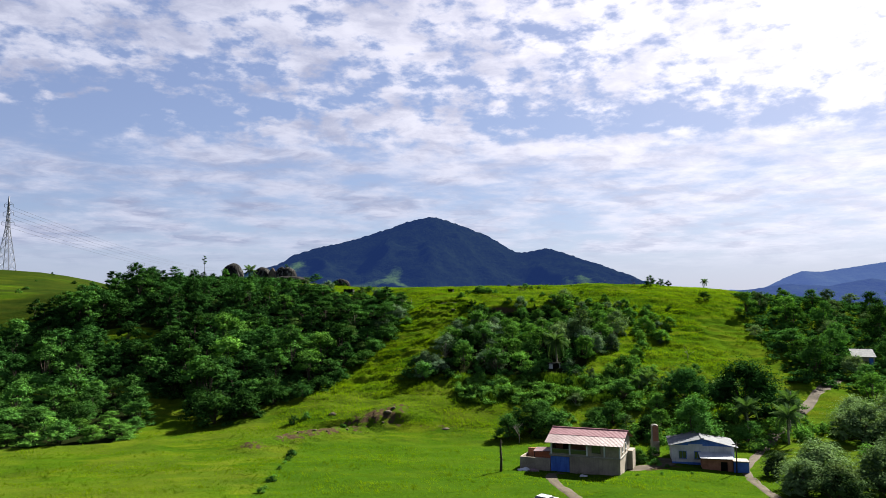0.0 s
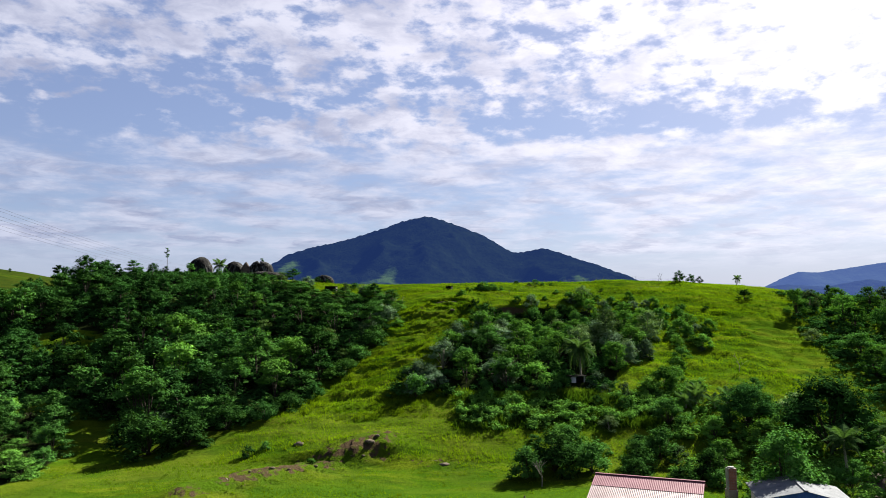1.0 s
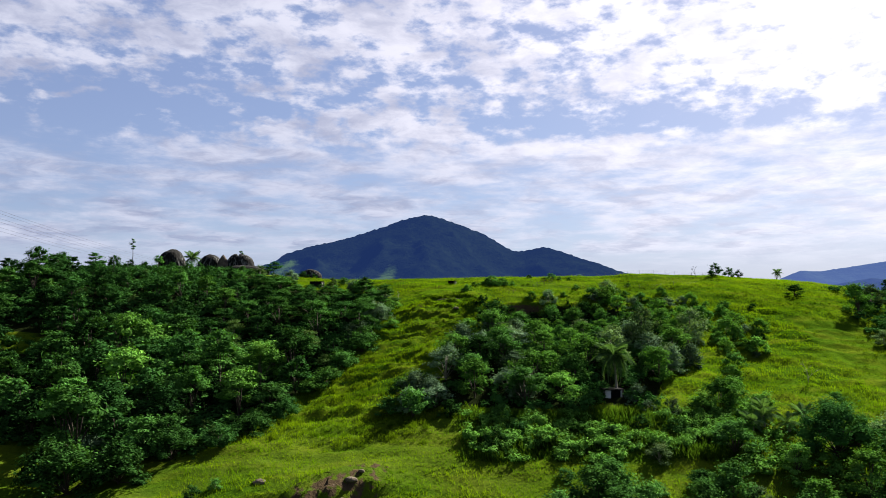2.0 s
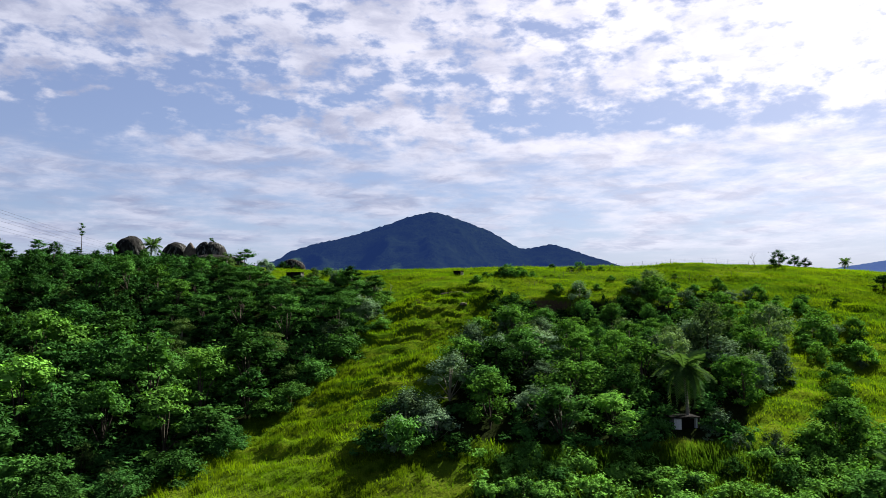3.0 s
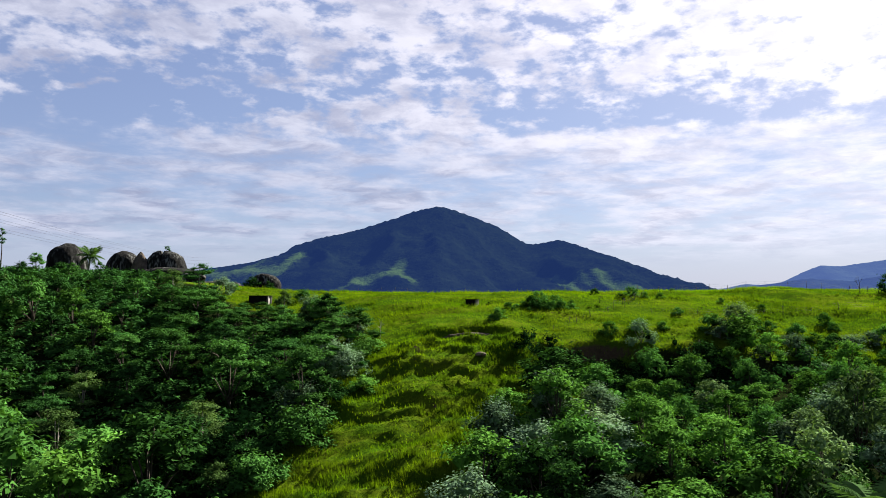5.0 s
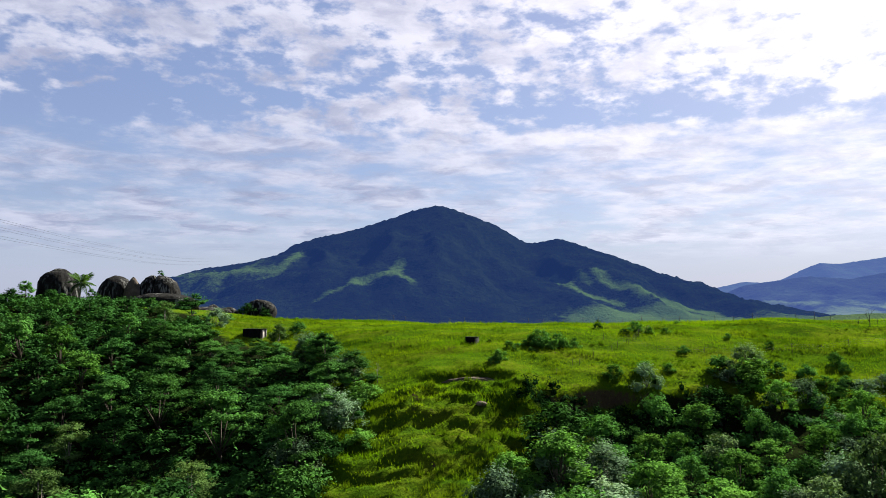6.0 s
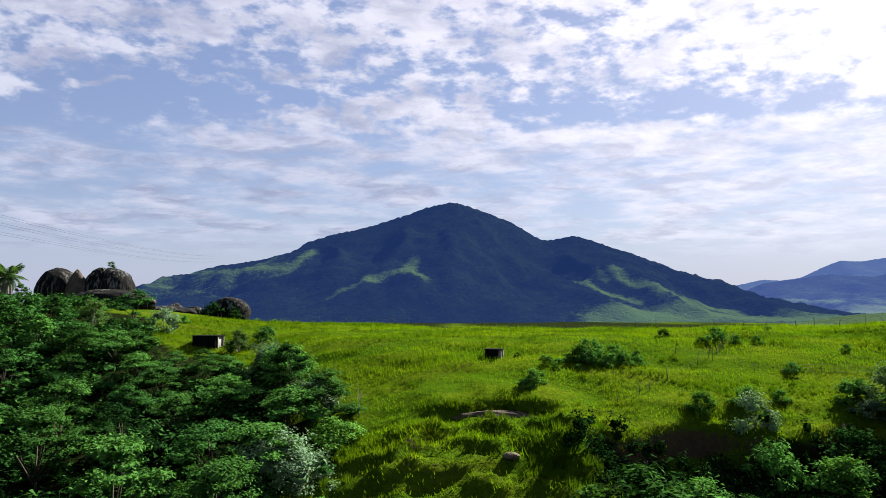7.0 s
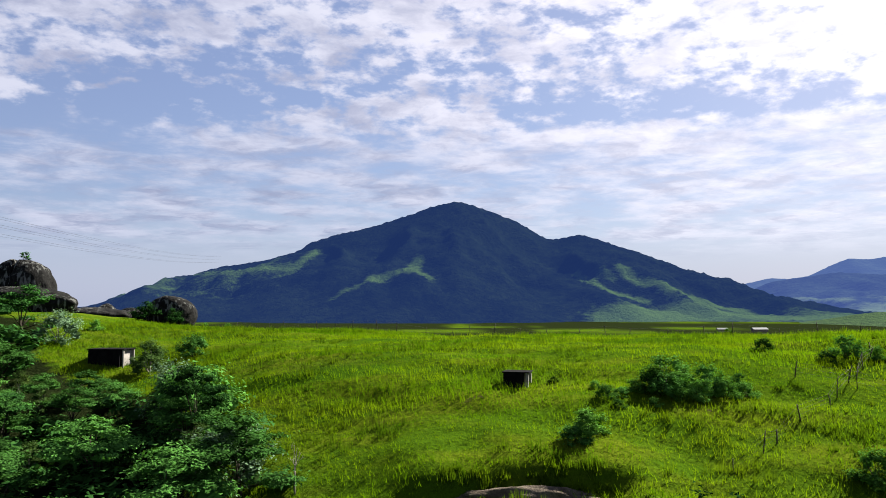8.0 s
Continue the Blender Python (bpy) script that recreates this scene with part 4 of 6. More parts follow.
stand(clump_kinds(), [q for q in scatter(CLUMP, 3.8, pick, size=lambda x, y: 0.92 if y < 176 else 0.62) if not (18.5 < q[0] < 27.5 and q[1] < 155)], "trees of the clump", pick, 0.8, 1.2,
      lambda x, y, r: r.choice((0, 0, 0, 1, 2, 3)) if x < 13 and y < 180 else r.choice((0, 2, 4, 3, 3, 4, 5)) if x > 24 else r.choice((1, 2, 2, 3, 3, 5)))
stand(shrub_kinds("on the slope beside the clump", 90), [(-7, 150, 1.0), (-5.5, 154, 0.8), (-4, 147.5, 1.1), (1, 147, 0.9), (7, 145, 0.8), (19.4, 149.6, 0.8), (25.4, 150.0, 0.8), (24.0, 149.0, 0.3), (26, 147, 0.8), (29, 146.5, 0.9), (33, 147, 1.0), (36, 149, 1.0), (39, 152, 1.0), (20, 190, 0.9), (26, 189, 1.1), (31, 190, 1.2),
      (35, 187, 1.1), (40, 189, 0.9), (46, 184, 1.2), (48, 177, 1.1), (50, 170, 0.9), (44, 164, 1.0), (41, 158, 0.8), (52, 188, 0.8), (55, 180, 0.8), (47, 192, 0.7), (38, 193, 0.7), (29, 194, 0.8), (34, 196, 0.6), (58, 190, 0.5), (43, 197, 0.5), (20, 186.8, 1.0), (27, 187, 1.0), (24, 186, 1.2), (17, 184, 1.1), (13, 181, 1.0)],
      "shrubs of the upper slope", pick, 0.85, 1.15)
silver = tree("silver_bush", "rounded silvery bush at the edge of the clump", "bush", 78, 4.6, 2.7, MAT["leaf_grey"], MAT["pale_bark"], 4800, 0.24, 18, 0.75, 0.03)
moved(silver, 10.5, 151.5, 0.9, 0.3)
for x, y, s, r in ((-3.8, 153.0, 1.0, 1), (-4.6, 149.2, 0.75, 2), (-1.5, 151.5, 0.8, 4), (24.9, 167.0, 0.9, 2), (30.5, 171.5, 1.2, 3), (33.0, 159.5, 1.0, 5), (3.0, 168.0, 1.0, 1), (8.0, 172.5, 1.1, 2), (12.5, 176.0, 0.9, 4), (6.0, 163.0, 0.9, 3), (37.0, 163.0, 0.9, 1)):
    copy_thing(silver, place(x, y, s, r, 0.1))
UPPER = [(24, 184), (40, 172), (50, 168), (54, 178), (50, 190), (44, 196), (30, 195)]
stand(shrub_kinds("scattered on the upper slope", 190), scatter(UPPER, 2.7, pick, size=lambda x, y: 0.85), "scattered shrubs of the upper slope", pick, 0.6, 1.4, lambda x, y, r: r.choice((1, 1, 2, 2, 3, 4)))
FAR_SLOPE = [(70, 146), (90, 140), (140, 160), (140, 205), (110, 214), (84, 205), (76, 180)]
thicket("undergrowth", "dense green undergrowth below the trees of the far slope", scatter(FAR_SLOPE, 3.6, pick), MAT["leaf_dark"], 6, 300, 0.46, r=2.8, h=1.6)
NEAR_HOUSE = [(30, 124), (36, 114), (46, 110), (60, 120), (66, 140), (50, 146), (36, 138)]
thicket("undergrowth", "dense green thicket behind the houses", scatter(NEAR_HOUSE, 4.2, pick), MAT["leaf_bright"], 7, 520, 0.34, r=2.2, h=1.7)
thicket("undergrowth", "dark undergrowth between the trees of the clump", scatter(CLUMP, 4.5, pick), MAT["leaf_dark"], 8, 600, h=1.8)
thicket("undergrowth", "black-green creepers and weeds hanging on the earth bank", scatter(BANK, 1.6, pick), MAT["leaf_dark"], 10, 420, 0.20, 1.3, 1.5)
LOWER_EDGE = [(4, 138), (20, 136), (36, 140), (42, 150), (36, 149), (30, 146), (14, 145), (4, 145)]
thicket("undergrowth", "low bright green plants below the clump of trees", [q for q in scatter(LOWER_EDGE, 2.4, pick) if not (18 < q[0] < 27 and q[1] > 142)], MAT["leaf_bright"], 9, 700, 0.26, 1.7, 1.5)
feather = tree("feathery_shrub", "pale feathery rounded shrub on the brow of the hill", "shrub", 99, 3.6, 2.3, MAT["leaf_sage"], MAT["pale_bark"], 2600, 0.20, 12, 0.75, 0.05)
moved(feather, 31.5, 193.5, 1.0)

# bushes and trees round the houses and along the lane
VALLEY_TREES = [(43, 128, 1.0), (38, 133, 0.9), (33, 137, 0.8), (47, 137, 0.9), (53, 140, 0.9), (60, 146, 0.8), (27, 131, 0.7), (31, 127, 0.8), (36, 124, 0.8), (41, 120, 0.8), (24, 136, 0.6), (49, 146, 0.8),
                (75, 150, 1.1), (82, 158, 1.2), (79, 168, 1.1), (90, 170, 1.2), (98, 162, 1.2), (86, 182, 1.1), (95, 185, 1.1), (104, 176, 1.2), (78, 190, 0.9), (84, 196, 1.0), (92, 200, 1.0), (102, 194, 1.1),
                (110, 188, 1.2), (112, 168, 1.2), (116, 200, 1.1), (108, 208, 1.0), (97, 212, 0.5), (88, 209, 0.35), (124, 180, 1.2), (128, 196, 1.2), (72, 116, 1.2), (78, 122, 1.3), (70, 108, 1.1), (84, 112, 1.2), (76, 132, 1.0),
                (86, 130, 1.2), (92, 140, 1.2), (100, 148, 1.2), (70, 198, 0.5), (74, 176, 0.7), (46, 113, 0.8), (120, 158, 1.2), (134, 172, 1.2), (140, 190, 1.2), (118, 214, 1.1), (130, 210, 1.1), (80, 162, 1.0), (92, 176, 1.1), (87, 188, 1.0), (100, 200, 1.0), (106, 156, 1.1), (82, 144, 1.0), (76, 158, 0.9), (96, 152, 1.1), (114, 178, 1.1)]


def valley_kinds():
    f = "tree near the lane in the valley"
    return [
        (tree("valley_tree", "dark green rounded " + f, "tree", 111, 7.0, 4.0, MAT["leaf_mid"], MAT["bark"], 3400, 0.38, 18, 0.6, 0.12), 1),
        (tree("valley_tree", "mid-green spreading " + f, "tree", 112, 7.0, 4.2, MAT["leaf_mid"], MAT["bark"], 3400, 0.40, 18, 0.5, 0.15), 1),
        (tree("valley_tree", "grey-green bushy " + f, "tree", 113, 6.0, 3.8, MAT["leaf_sage"], MAT["pale_bark"], 3000, 0.30, 16, 0.6, 0.1), 1),
        (tree("valley_tree", "light green leafy " + f, "tree", 114, 7.6, 3.6, MAT["leaf_bright"], MAT["bark"], 3400, 0.36, 18, 0.6, 0.12), 1),
    ]


stand(valley_kinds(), [(x, y, s * (1.3 if x > 68 else 1.0)) for x, y, s in VALLEY_TREES], "trees of the valley and far slope", pick, 0.7, 0.95)
dome = tree("dome_tree", "dense dome-shaped green tree behind the houses", "tree", 121, 8.4, 4.0, MAT["leaf_mid"], MAT["bark"], 6500, 0.34, 26, 0.8, 0.12)
moved(dome, 36.2, 108.0, 1.0, 0.3)
big = tree("broad_tree", "very broad dark green domed tree behind the houses", "tree", 122, 10.5, 7.2, MAT["leaf_dark"], MAT["bark"], 8500, 0.42, 32, 0.62, 0.08)
moved(big, 52, 128.5, 1.05, 1.0)
copy_thing(big, place(44, 136, 0.6, 3.0))
lane_bush = tree("lane_bush", "large grey-green bush beside the dirt lane", "bush", 123, 6.0, 4.4, MAT["leaf_sage"], MAT["bark"], 5500, 0.30, 22, 0.65, 0.05)
moved(lane_bush, 43.5, 87.0, 0.95, 0.5)
for x, y, s, r in ((49, 84, 1.0, 2), (55, 90, 1.1, 4), (48, 95, 0.8, 1), (62, 96, 1.1, 3), (57, 80, 0.9, 5), (41.5, 79.5, 0.85, 6), (40.2, 84.0, 0.75, 3), (45.5, 91.5, 0.8, 2), (66, 104, 1.1, 1), (68, 92, 1.2, 2), (64, 115, 1.1, 4), (69, 112, 1.2, 3), (73, 120, 1.3, 5), (67, 122, 1.0, 2), (78, 113, 1.3, 6), (74, 104, 1.2, 2), (84.0, 152.5, 0.72, 4), (42, 94.5, 0.55, 3)):
    copy_thing(lane_bush, place(x, y, s, r))
house_bush = tree("house_bush", "green bush on the rough ground behind the house", "bush", 124, 5.6, 3.6, MAT["leaf_mid"], MAT["bark"], 4200, 0.34, 18, 0.6, 0.06)
moved(house_bush, 14.5, 124.5, 1.0)
for x, y, s, r in ((10.5, 122, 0.75, 2), (19, 123.5, 0.75, 4), (17, 128.5, 0.8, 1), (23, 118, 0.6, 3), (28, 116, 0.55, 5), (25, 125, 0.7, 1), (33, 121, 0.7, 2), (29, 128, 0.8, 4), (26.8, 103.2, 0.34, 3)):
    copy_thing(house_bush, place(x, y, s, r))
stand(shrub_kinds("on rough ground below the hill", 130, 0), [(6, 139, 0.7), (9, 142, 0.8), (12, 140, 0.9), (16, 142, 0.9), (20, 141, 0.8), (24, 143, 0.8), (28, 142, 0.9), (32, 144, 0.9), (22, 130, 0.7), (18, 135, 0.7),
      (13, 133, 0.6), (29, 122, 0.7), (33, 118, 0.8), (40, 114, 0.8), (28.6, 101.5, 0.5), (27.0, 103.5, 0.6), (29.6, 99.6, 0.3), (29.0, 104.5, 0.7), (24.2, 94.0, 0.14), (27.4, 94.6, 0.18), (31.4, 95.2, 0.15), (11.2, 100.5, 0.35), (-22.6, 113, 0.4), (-22.4, 111.4, 0.5), (-22.2, 109.6, 0.45), (-22.0, 107.8, 0.3), (-21.8, 105.5, 0.35), (-21.6, 102.5, 0.2), (-21.5, 99, 0.3), (-21.4, 95.5, 0.2), (-21.3, 93, 0.35), (-21.2, 90, 0.2), (-21.1, 87.5, 0.35),
      (-26, 130, 0.6), (-24, 131.5, 0.5), (-17, 126.5, 0.4), (56, 117, 0.9), (64, 112, 0.9), (60, 106, 0.9), (66, 120, 0.8)],
      "shrubs of the valley", pick, 0.85, 1.15)
stand(shrub_kinds("on the grassy plateau", 140, 0, 0.75), [(4.9, 194.3, 0.70), (4.3, 193.8, 0.48), (5.6, 196.8, 0.36), (6.6, 198.4, 0.59), (7.4, 198.9, 0.84), (8.3, 199.7, 0.73), (9.2, 199.4, 1.01), (10.2, 200.4, 0.87),
      (11.0, 199.7, 0.98), (12.0, 200.7, 0.77), (12.6, 200.0, 0.84), (13.4, 200.9, 0.63), (10.4, 198.5, 0.56), (8.9, 197.7, 0.50), (7.0, 197.2, 0.45), (14.4, 201.4, 0.42), (6.4, 200.6, 0.42), (18.6, 208.5, 0.80), (21.4, 206.0, 0.87), (23.0, 206.6, 0.87), (24.8, 206.5, 0.72), (27, 207, 0.65), (4.3, 202.2, 0.29), (17, 192.5, 1.16), (20.5, 193, 1.30), (23.5, 194, 0.87),
      (-26.5, 238.5, 0.58), (30, 212, 0.72), (34, 205, 0.72), (38, 202, 0.72), (-29.5, 240, 0.58), (22, 225, 0.58), (-33.5, 224, 0.72), (27, 200, 0.72), (11.5, 198.8, 0.8), (13.0, 199.3, 0.8), (9.8, 198.9, 0.8), (14.4, 200.2, 0.7), (12.2, 199.8, 0.9), (10.6, 199.2, 0.9)],
      "shrubs of the plateau", pick, 0.72, 0.95, lambda x, y, r: r.choice((1, 1, 1, 2, 3)))
crest_tree = tree("crest_tree", "small dark tree alone on the skyline", "tree", 151, 3.2, 1.9, MAT["leaf_dark"], MAT["bark"], 1500, 0.26, 12, 0.6, 0.06)
moved(crest_tree, 59.5, 211.5, 1.0, 0.3)
for x, y, s, r in ((62.5, 212, 0.75, 2), (65, 213, 0.6, 4), (-112, 236, 0.9, 1), (-95, 240, 0.8, 2)):
    copy_thing(crest_tree, place(x, y, s, r))


def tuft_tree(x, y, height, seed):
    """A slender tree with a few round leaf tufts on bare limbs."""
    rng = np.random.RandomState(seed)
    base = thing("tufted_tree", "slender tree with small round leaf tufts above the canopy", "tree", m=place(x, y))
    lobes = [((0.3 * math.sin(k * 2.2) * (1.6 - 0.2 * k), 0.3 * math.cos(k * 2.2), height * (0.72 + 0.075 * k)), (0.42, 0.42, 0.3)) for k in range(5)]
    lines = [([(0, 0, -0.3), (0.1, 0, height * 0.5), (0, 0, height)], [0.12, 0.08, 0.03])]
    lines += [([(0, 0, c[2] - 0.5), c], [0.04, 0.02]) for c, r in lobes]
    part("trunk", tubes_mesh("trunk", lines, MAT["bark"], 6), base)
    part("crown", facets_mesh("crown", leaf_sprays(rng, lobes, 420, 0.22), MAT["leaf_dark"]), base)


tuft_tree(-75, 231.5, 7.2, 3)


def bare_tree(x, y, height, seed, label, mat):
    rng = random.Random(seed)
    base = thing("bare_tree", label, "tree", m=place(x, y))
    lines = []

    def grow(p, d, length, r, depth):
        q = p + d * length
        lines.append(([p, p.lerp(q, 0.5) + Vector((rng.uniform(-1, 1), rng.uniform(-1, 1), 0)) * length * 0.06, q], [r, r * 0.85, r * 0.65]))
        if depth:
            for _ in range(rng.choice((2, 3))):
                grow(p.lerp(q, rng.uniform(0.55, 1.0)), (d + Vector((rng.uniform(-1, 1), rng.uniform(-1, 1), rng.uniform(-0.1, 0.5))) * 0.75).normalized(), length * rng.uniform(0.5, 0.75), r * 0.55, depth - 1)

    grow(Vector((0, 0, -0.2)), Vector((0, 0, 1)), height * 0.45, height * 0.02, 4)
    part("trunk", tubes_mesh("trunk", lines, mat, 5), base)


bare_tree(-8.2, 192.4, 2.6, 1, "leafless pale shrub standing in tall grass", MAT["pale_bark"])
bare_tree(54.5, 210, 3.0, 2, "leafless small tree on the skyline", MAT["bark"])
bare_tree(52, 158, 3.4, 4, "leafless grey sapling on the grassy slope", MAT["pale_bark"])
bare_tree(12, 119, 3.6, 6, "leafless grey tree beside the bush", MAT["pale_bark"])
bare_tree(26.5, 190.5, 2.0, 8, "leafless pale shrub below the earth bank", MAT["pale_bark"])
bare_tree(11.5, 187.5, 1.8, 9, "leafless pale shrub below the earth bank", MAT["pale_bark"])


stand(shrub_kinds("on the far pylon hill", 220, 0), [(-150, 300, 0.6), (-175, 330, 0.7), (-168, 318, 0.6), (-140, 285, 0.8), (-160, 290, 0.5), (-148, 262, 0.8), (-132, 268, 0.8), (-180, 345, 0.7), (-155, 340, 0.8), (-126, 250, 1.0), (-138, 240, 1.0)],
      "shrubs of the pylon hill", pick)


# ---- palms ----
def frond_mesh(rng, length, sag):
    quads = []
    for k in range(22):
        t = 0.12 + 0.88 * k / 21
        p = Vector((0, length * t * (1 - 0.18 * sag * t), length * (0.42 * t - sag * 0.75 * t * t)))
        w = length * 0.30 * math.sin(math.pi * (0.12 + 0.84 * t)) + 0.04
        for side in (-1, 1):
            tip = p + Vector((side * w, length * 0.09, -w * (0.35 + 0.3 * rng.random())))
            e = Vector((0, length * 0.022, 0))
            quads.append([p - e, p + e, tip + e * 0.3, tip - e * 0.3])
    spine = [(0.0, length * t * (1 - 0.18 * sag * t), length * (0.42 * t - sag * 0.75 * t * t)) for t in (0, 0.33, 0.66, 1)]
    for a, b in zip(spine, spine[1:]):
        a, b = Vector(a), Vector(b)
        for w in (Vector((0.035, 0, 0)), Vector((0, 0.02, 0.035))):
            quads.append([a - w, a + w, b + w * 0.6, b - w * 0.6])
    return facets_mesh("frond", np.array([[tuple(v) for v in q] for q in quads]), MAT["palm"])


def palm(label, x, y, height, length, count, seed, sag=0.75):
    rng = random.Random(seed)
    base = thing("palm_tree", label, "palm", m=place(x, y, turn=rng.uniform(0, 6)))
    pts = [(0.12 * math.sin(k * 0.8), 0.05 * k * height / 8, height * k / 6) for k in range(7)]
    pts[0] = (pts[0][0], pts[0][1], -0.4)
    part("trunk", tubes_mesh("trunk", [(pts, [0.19 - 0.012 * k for k in range(7)])], MAT["pale_bark"], 8), base)
    meshes = [frond_mesh(rng, length, sag * s) for s in (0.6, 1.0, 1.5)]
    for k in range(count):
        ring = k % 3
        m = Matrix.Translation(pts[-1]) @ Euler((radians((38, 8, -18)[ring] + rng.uniform(-8, 8)), 0, k * 2.4)).to_matrix().to_4x4()
        part("frond", meshes[ring], base, m=m)
    return base


palm("mature palm with drooping feathery fronds beside the white shed", 23.2, 152.0, 5.4, 3.3, 26, 1, 1.1)
palm("coconut palm with drooping fronds behind the houses", 47.5, 117, 5.2, 2.6, 20, 2)
palm("coconut palm with drooping fronds among valley trees", 52.5, 114, 4.4, 2.8, 18, 3)
palm("coconut palm with wide fronds beside the lane", 56, 121, 5.0, 2.6, 18, 4)
palm("lone palm on the skyline", 81.5, 230.5, 3.4, 1.5, 20, 5, 1.0)
for k, (x, y, h) in enumerate(((37.2, 142.4, 1.0), (39.4, 144.0, 1.3), (41.8, 142.8, 0.9), (40.4, 146.4, 1.2), (44.6, 144.8, 1.1))):
    tagged(palm("stemless palm with pale arching fronds on the slope", x, y, h, 2.2, 13, 20 + k, 0.9), group="low palms of the slope")
palm("squat palm growing among the boulders", -61.3, 233.5, 3.6, 2.6, 22, 6, 0.8)


# ---- rocks ----
def boulder(label, x, y, width, depth, height, seed, sink=0.5, peak=0.0, ribs=0.0, turn=0.0, name="boulder", lift=0.0, mat="rock"):
    bm = bmesh.new()
    bmesh.ops.create_icosphere(bm, subdivisions=5 if name == "boulder" else 3 if width < 2.5 else 4, radius=1.0)
    for v in bm.verts:
        p = v.co.copy()
        n = noise.fractal(p * (1.3 if name == "boulder" else 2.2) + Vector((seed * 7.1, 0, 0)), 1.0, 2.0, 4)
        r = 1 + (0.075 if name == "boulder" else 0.24) * n + 0.015 * noise.noise(p * 6 + Vector((seed, seed, 0)))
        if ribs:
            crack = p.x + 0.10 * p.z + 0.05 * noise.noise(p * 3.0)
            r -= ribs * math.exp(-(crack / 0.07) ** 2) * max(0.0, p.z + 0.6)
        q = p * r
        if peak:
            q.z *= 1 + peak * max(0.0, 1 - 2.2 * math.hypot(p.x, p.y))
            q.x *= 1 - 0.35 * peak * max(0.0, p.z)
        v.co = Vector((q.x * width / 2, q.y * depth / 2, q.z * height * 0.62 + height * 0.38))
    me = bpy.data.meshes.new(name)
    bm.to_mesh(me)
    bm.free()
    me.polygons.foreach_set("use_smooth", [True] * len(me.polygons))
    me.materials.append(MAT[mat])
    ob = new(name, me)
    ob.matrix_basis = Matrix.Translation((x, y, at(x, y, lift - sink))) @ Euler((0, 0, turn)).to_matrix().to_4x4()
    return tagged(ob, label, "boulder", "boulders on the crest" if name == "boulder" else "")


boulder("huge rounded dark granite boulder on the crest", -68.4, 240, 7.0, 6.5, 6.4, 1, 0.2)
boulder("large rounded dark granite boulder beside a palm", -59.6, 243, 6.4, 5.5, 5.9, 2, 0.2)
boulder("pointed upright granite boulder with pale brown face", -55.7, 241, 3.4, 2.6, 5.0, 3, 0.3, peak=0.25, mat="pale_rock")
boulder("huge split granite boulder streaked with pale runs", -51.9, 242.6, 7.4, 5.8, 6.3, 4, 0.2, ribs=0.16)
boulder("broad low dark granite slab below the boulders", -49.6, 238.4, 13.0, 5.0, 3.2, 6, 0.4)
boulder("broad low dark rock slab on the plateau edge", -43.0, 241.5, 9.0, 5.0, 1.6, 7, 0.5)
boulder("vine-grown dark boulder standing in the pasture", -32.8, 238.5, 5.6, 4.2, 3.4, 8, 0.4)
boulder("grey-brown rock face showing under the turf ledge", 1.9, 190.8, 6.2, 1.0, 0.85, 12, 0.38, name="rock_ledge", mat="ledge_rock")
boulder("small dark boulder near the slab", -42.6, 244, 2.4, 2.0, 1.9, 9, 0.2)
boulder("small dark boulder beside another on the crest", -39.8, 244, 2.8, 2.2, 1.6, 10, 0.2)
boulder("small dark boulder on the pasture edge", -38.0, 243.6, 1.6, 1.4, 1.1, 11, 0.2)
STONES = [(u, 132 + (u + 8) * 0.76 + pick.gauss(-0.8, 1.0), pick.uniform(0.25, 0.8), pick.uniform(0.2, 0.45)) for u in [pick.uniform(-26, -7) for _ in range(26)]]
for k, (x, y, w, h) in enumerate([(-9.6, 129.8, 1.3, 0.6), (-19.4, 131.6, 1.5, 0.8), (0.4, 127.4, 1.6, 0.5), (-0.8, 128.2, 1.0, 0.4), (2.6, 184.6, 1.1, 0.5)] + STONES):
    boulder("weathered brown rock showing through grass", x, y, w, w * 0.7, h * 0.8, 20 + k, 0.32, name="rock", mat="ledge_rock")
vine = tree("vine_cover", "bright green vine growing over a dark boulder", "vine", 161, 2.2, 1.8, MAT["leaf_dark"], MAT["bark"], 2600, 0.18, 9, 0.6, 0.05)
moved(vine, -34.4, 236.3, 0.9, 0.4, 1.2)
copy_thing(vine, place(-31.6, 236.5, 0.8, 2.0))
copy_thing(vine, place(-34.0, 237.6, 0.8, 4.0))
top_plant = tree("rock_plant", "small dark tree rooted on top of a boulder", "tree", 162, 1.7, 0.8, MAT["leaf_dark"], MAT["bark"], 380, 0.18, 7, 0.6, 0.3)
top_plant.matrix_basis = Matrix.Translation((-51.6, 242.6, at(-51.6, 242.6, 5.3)))


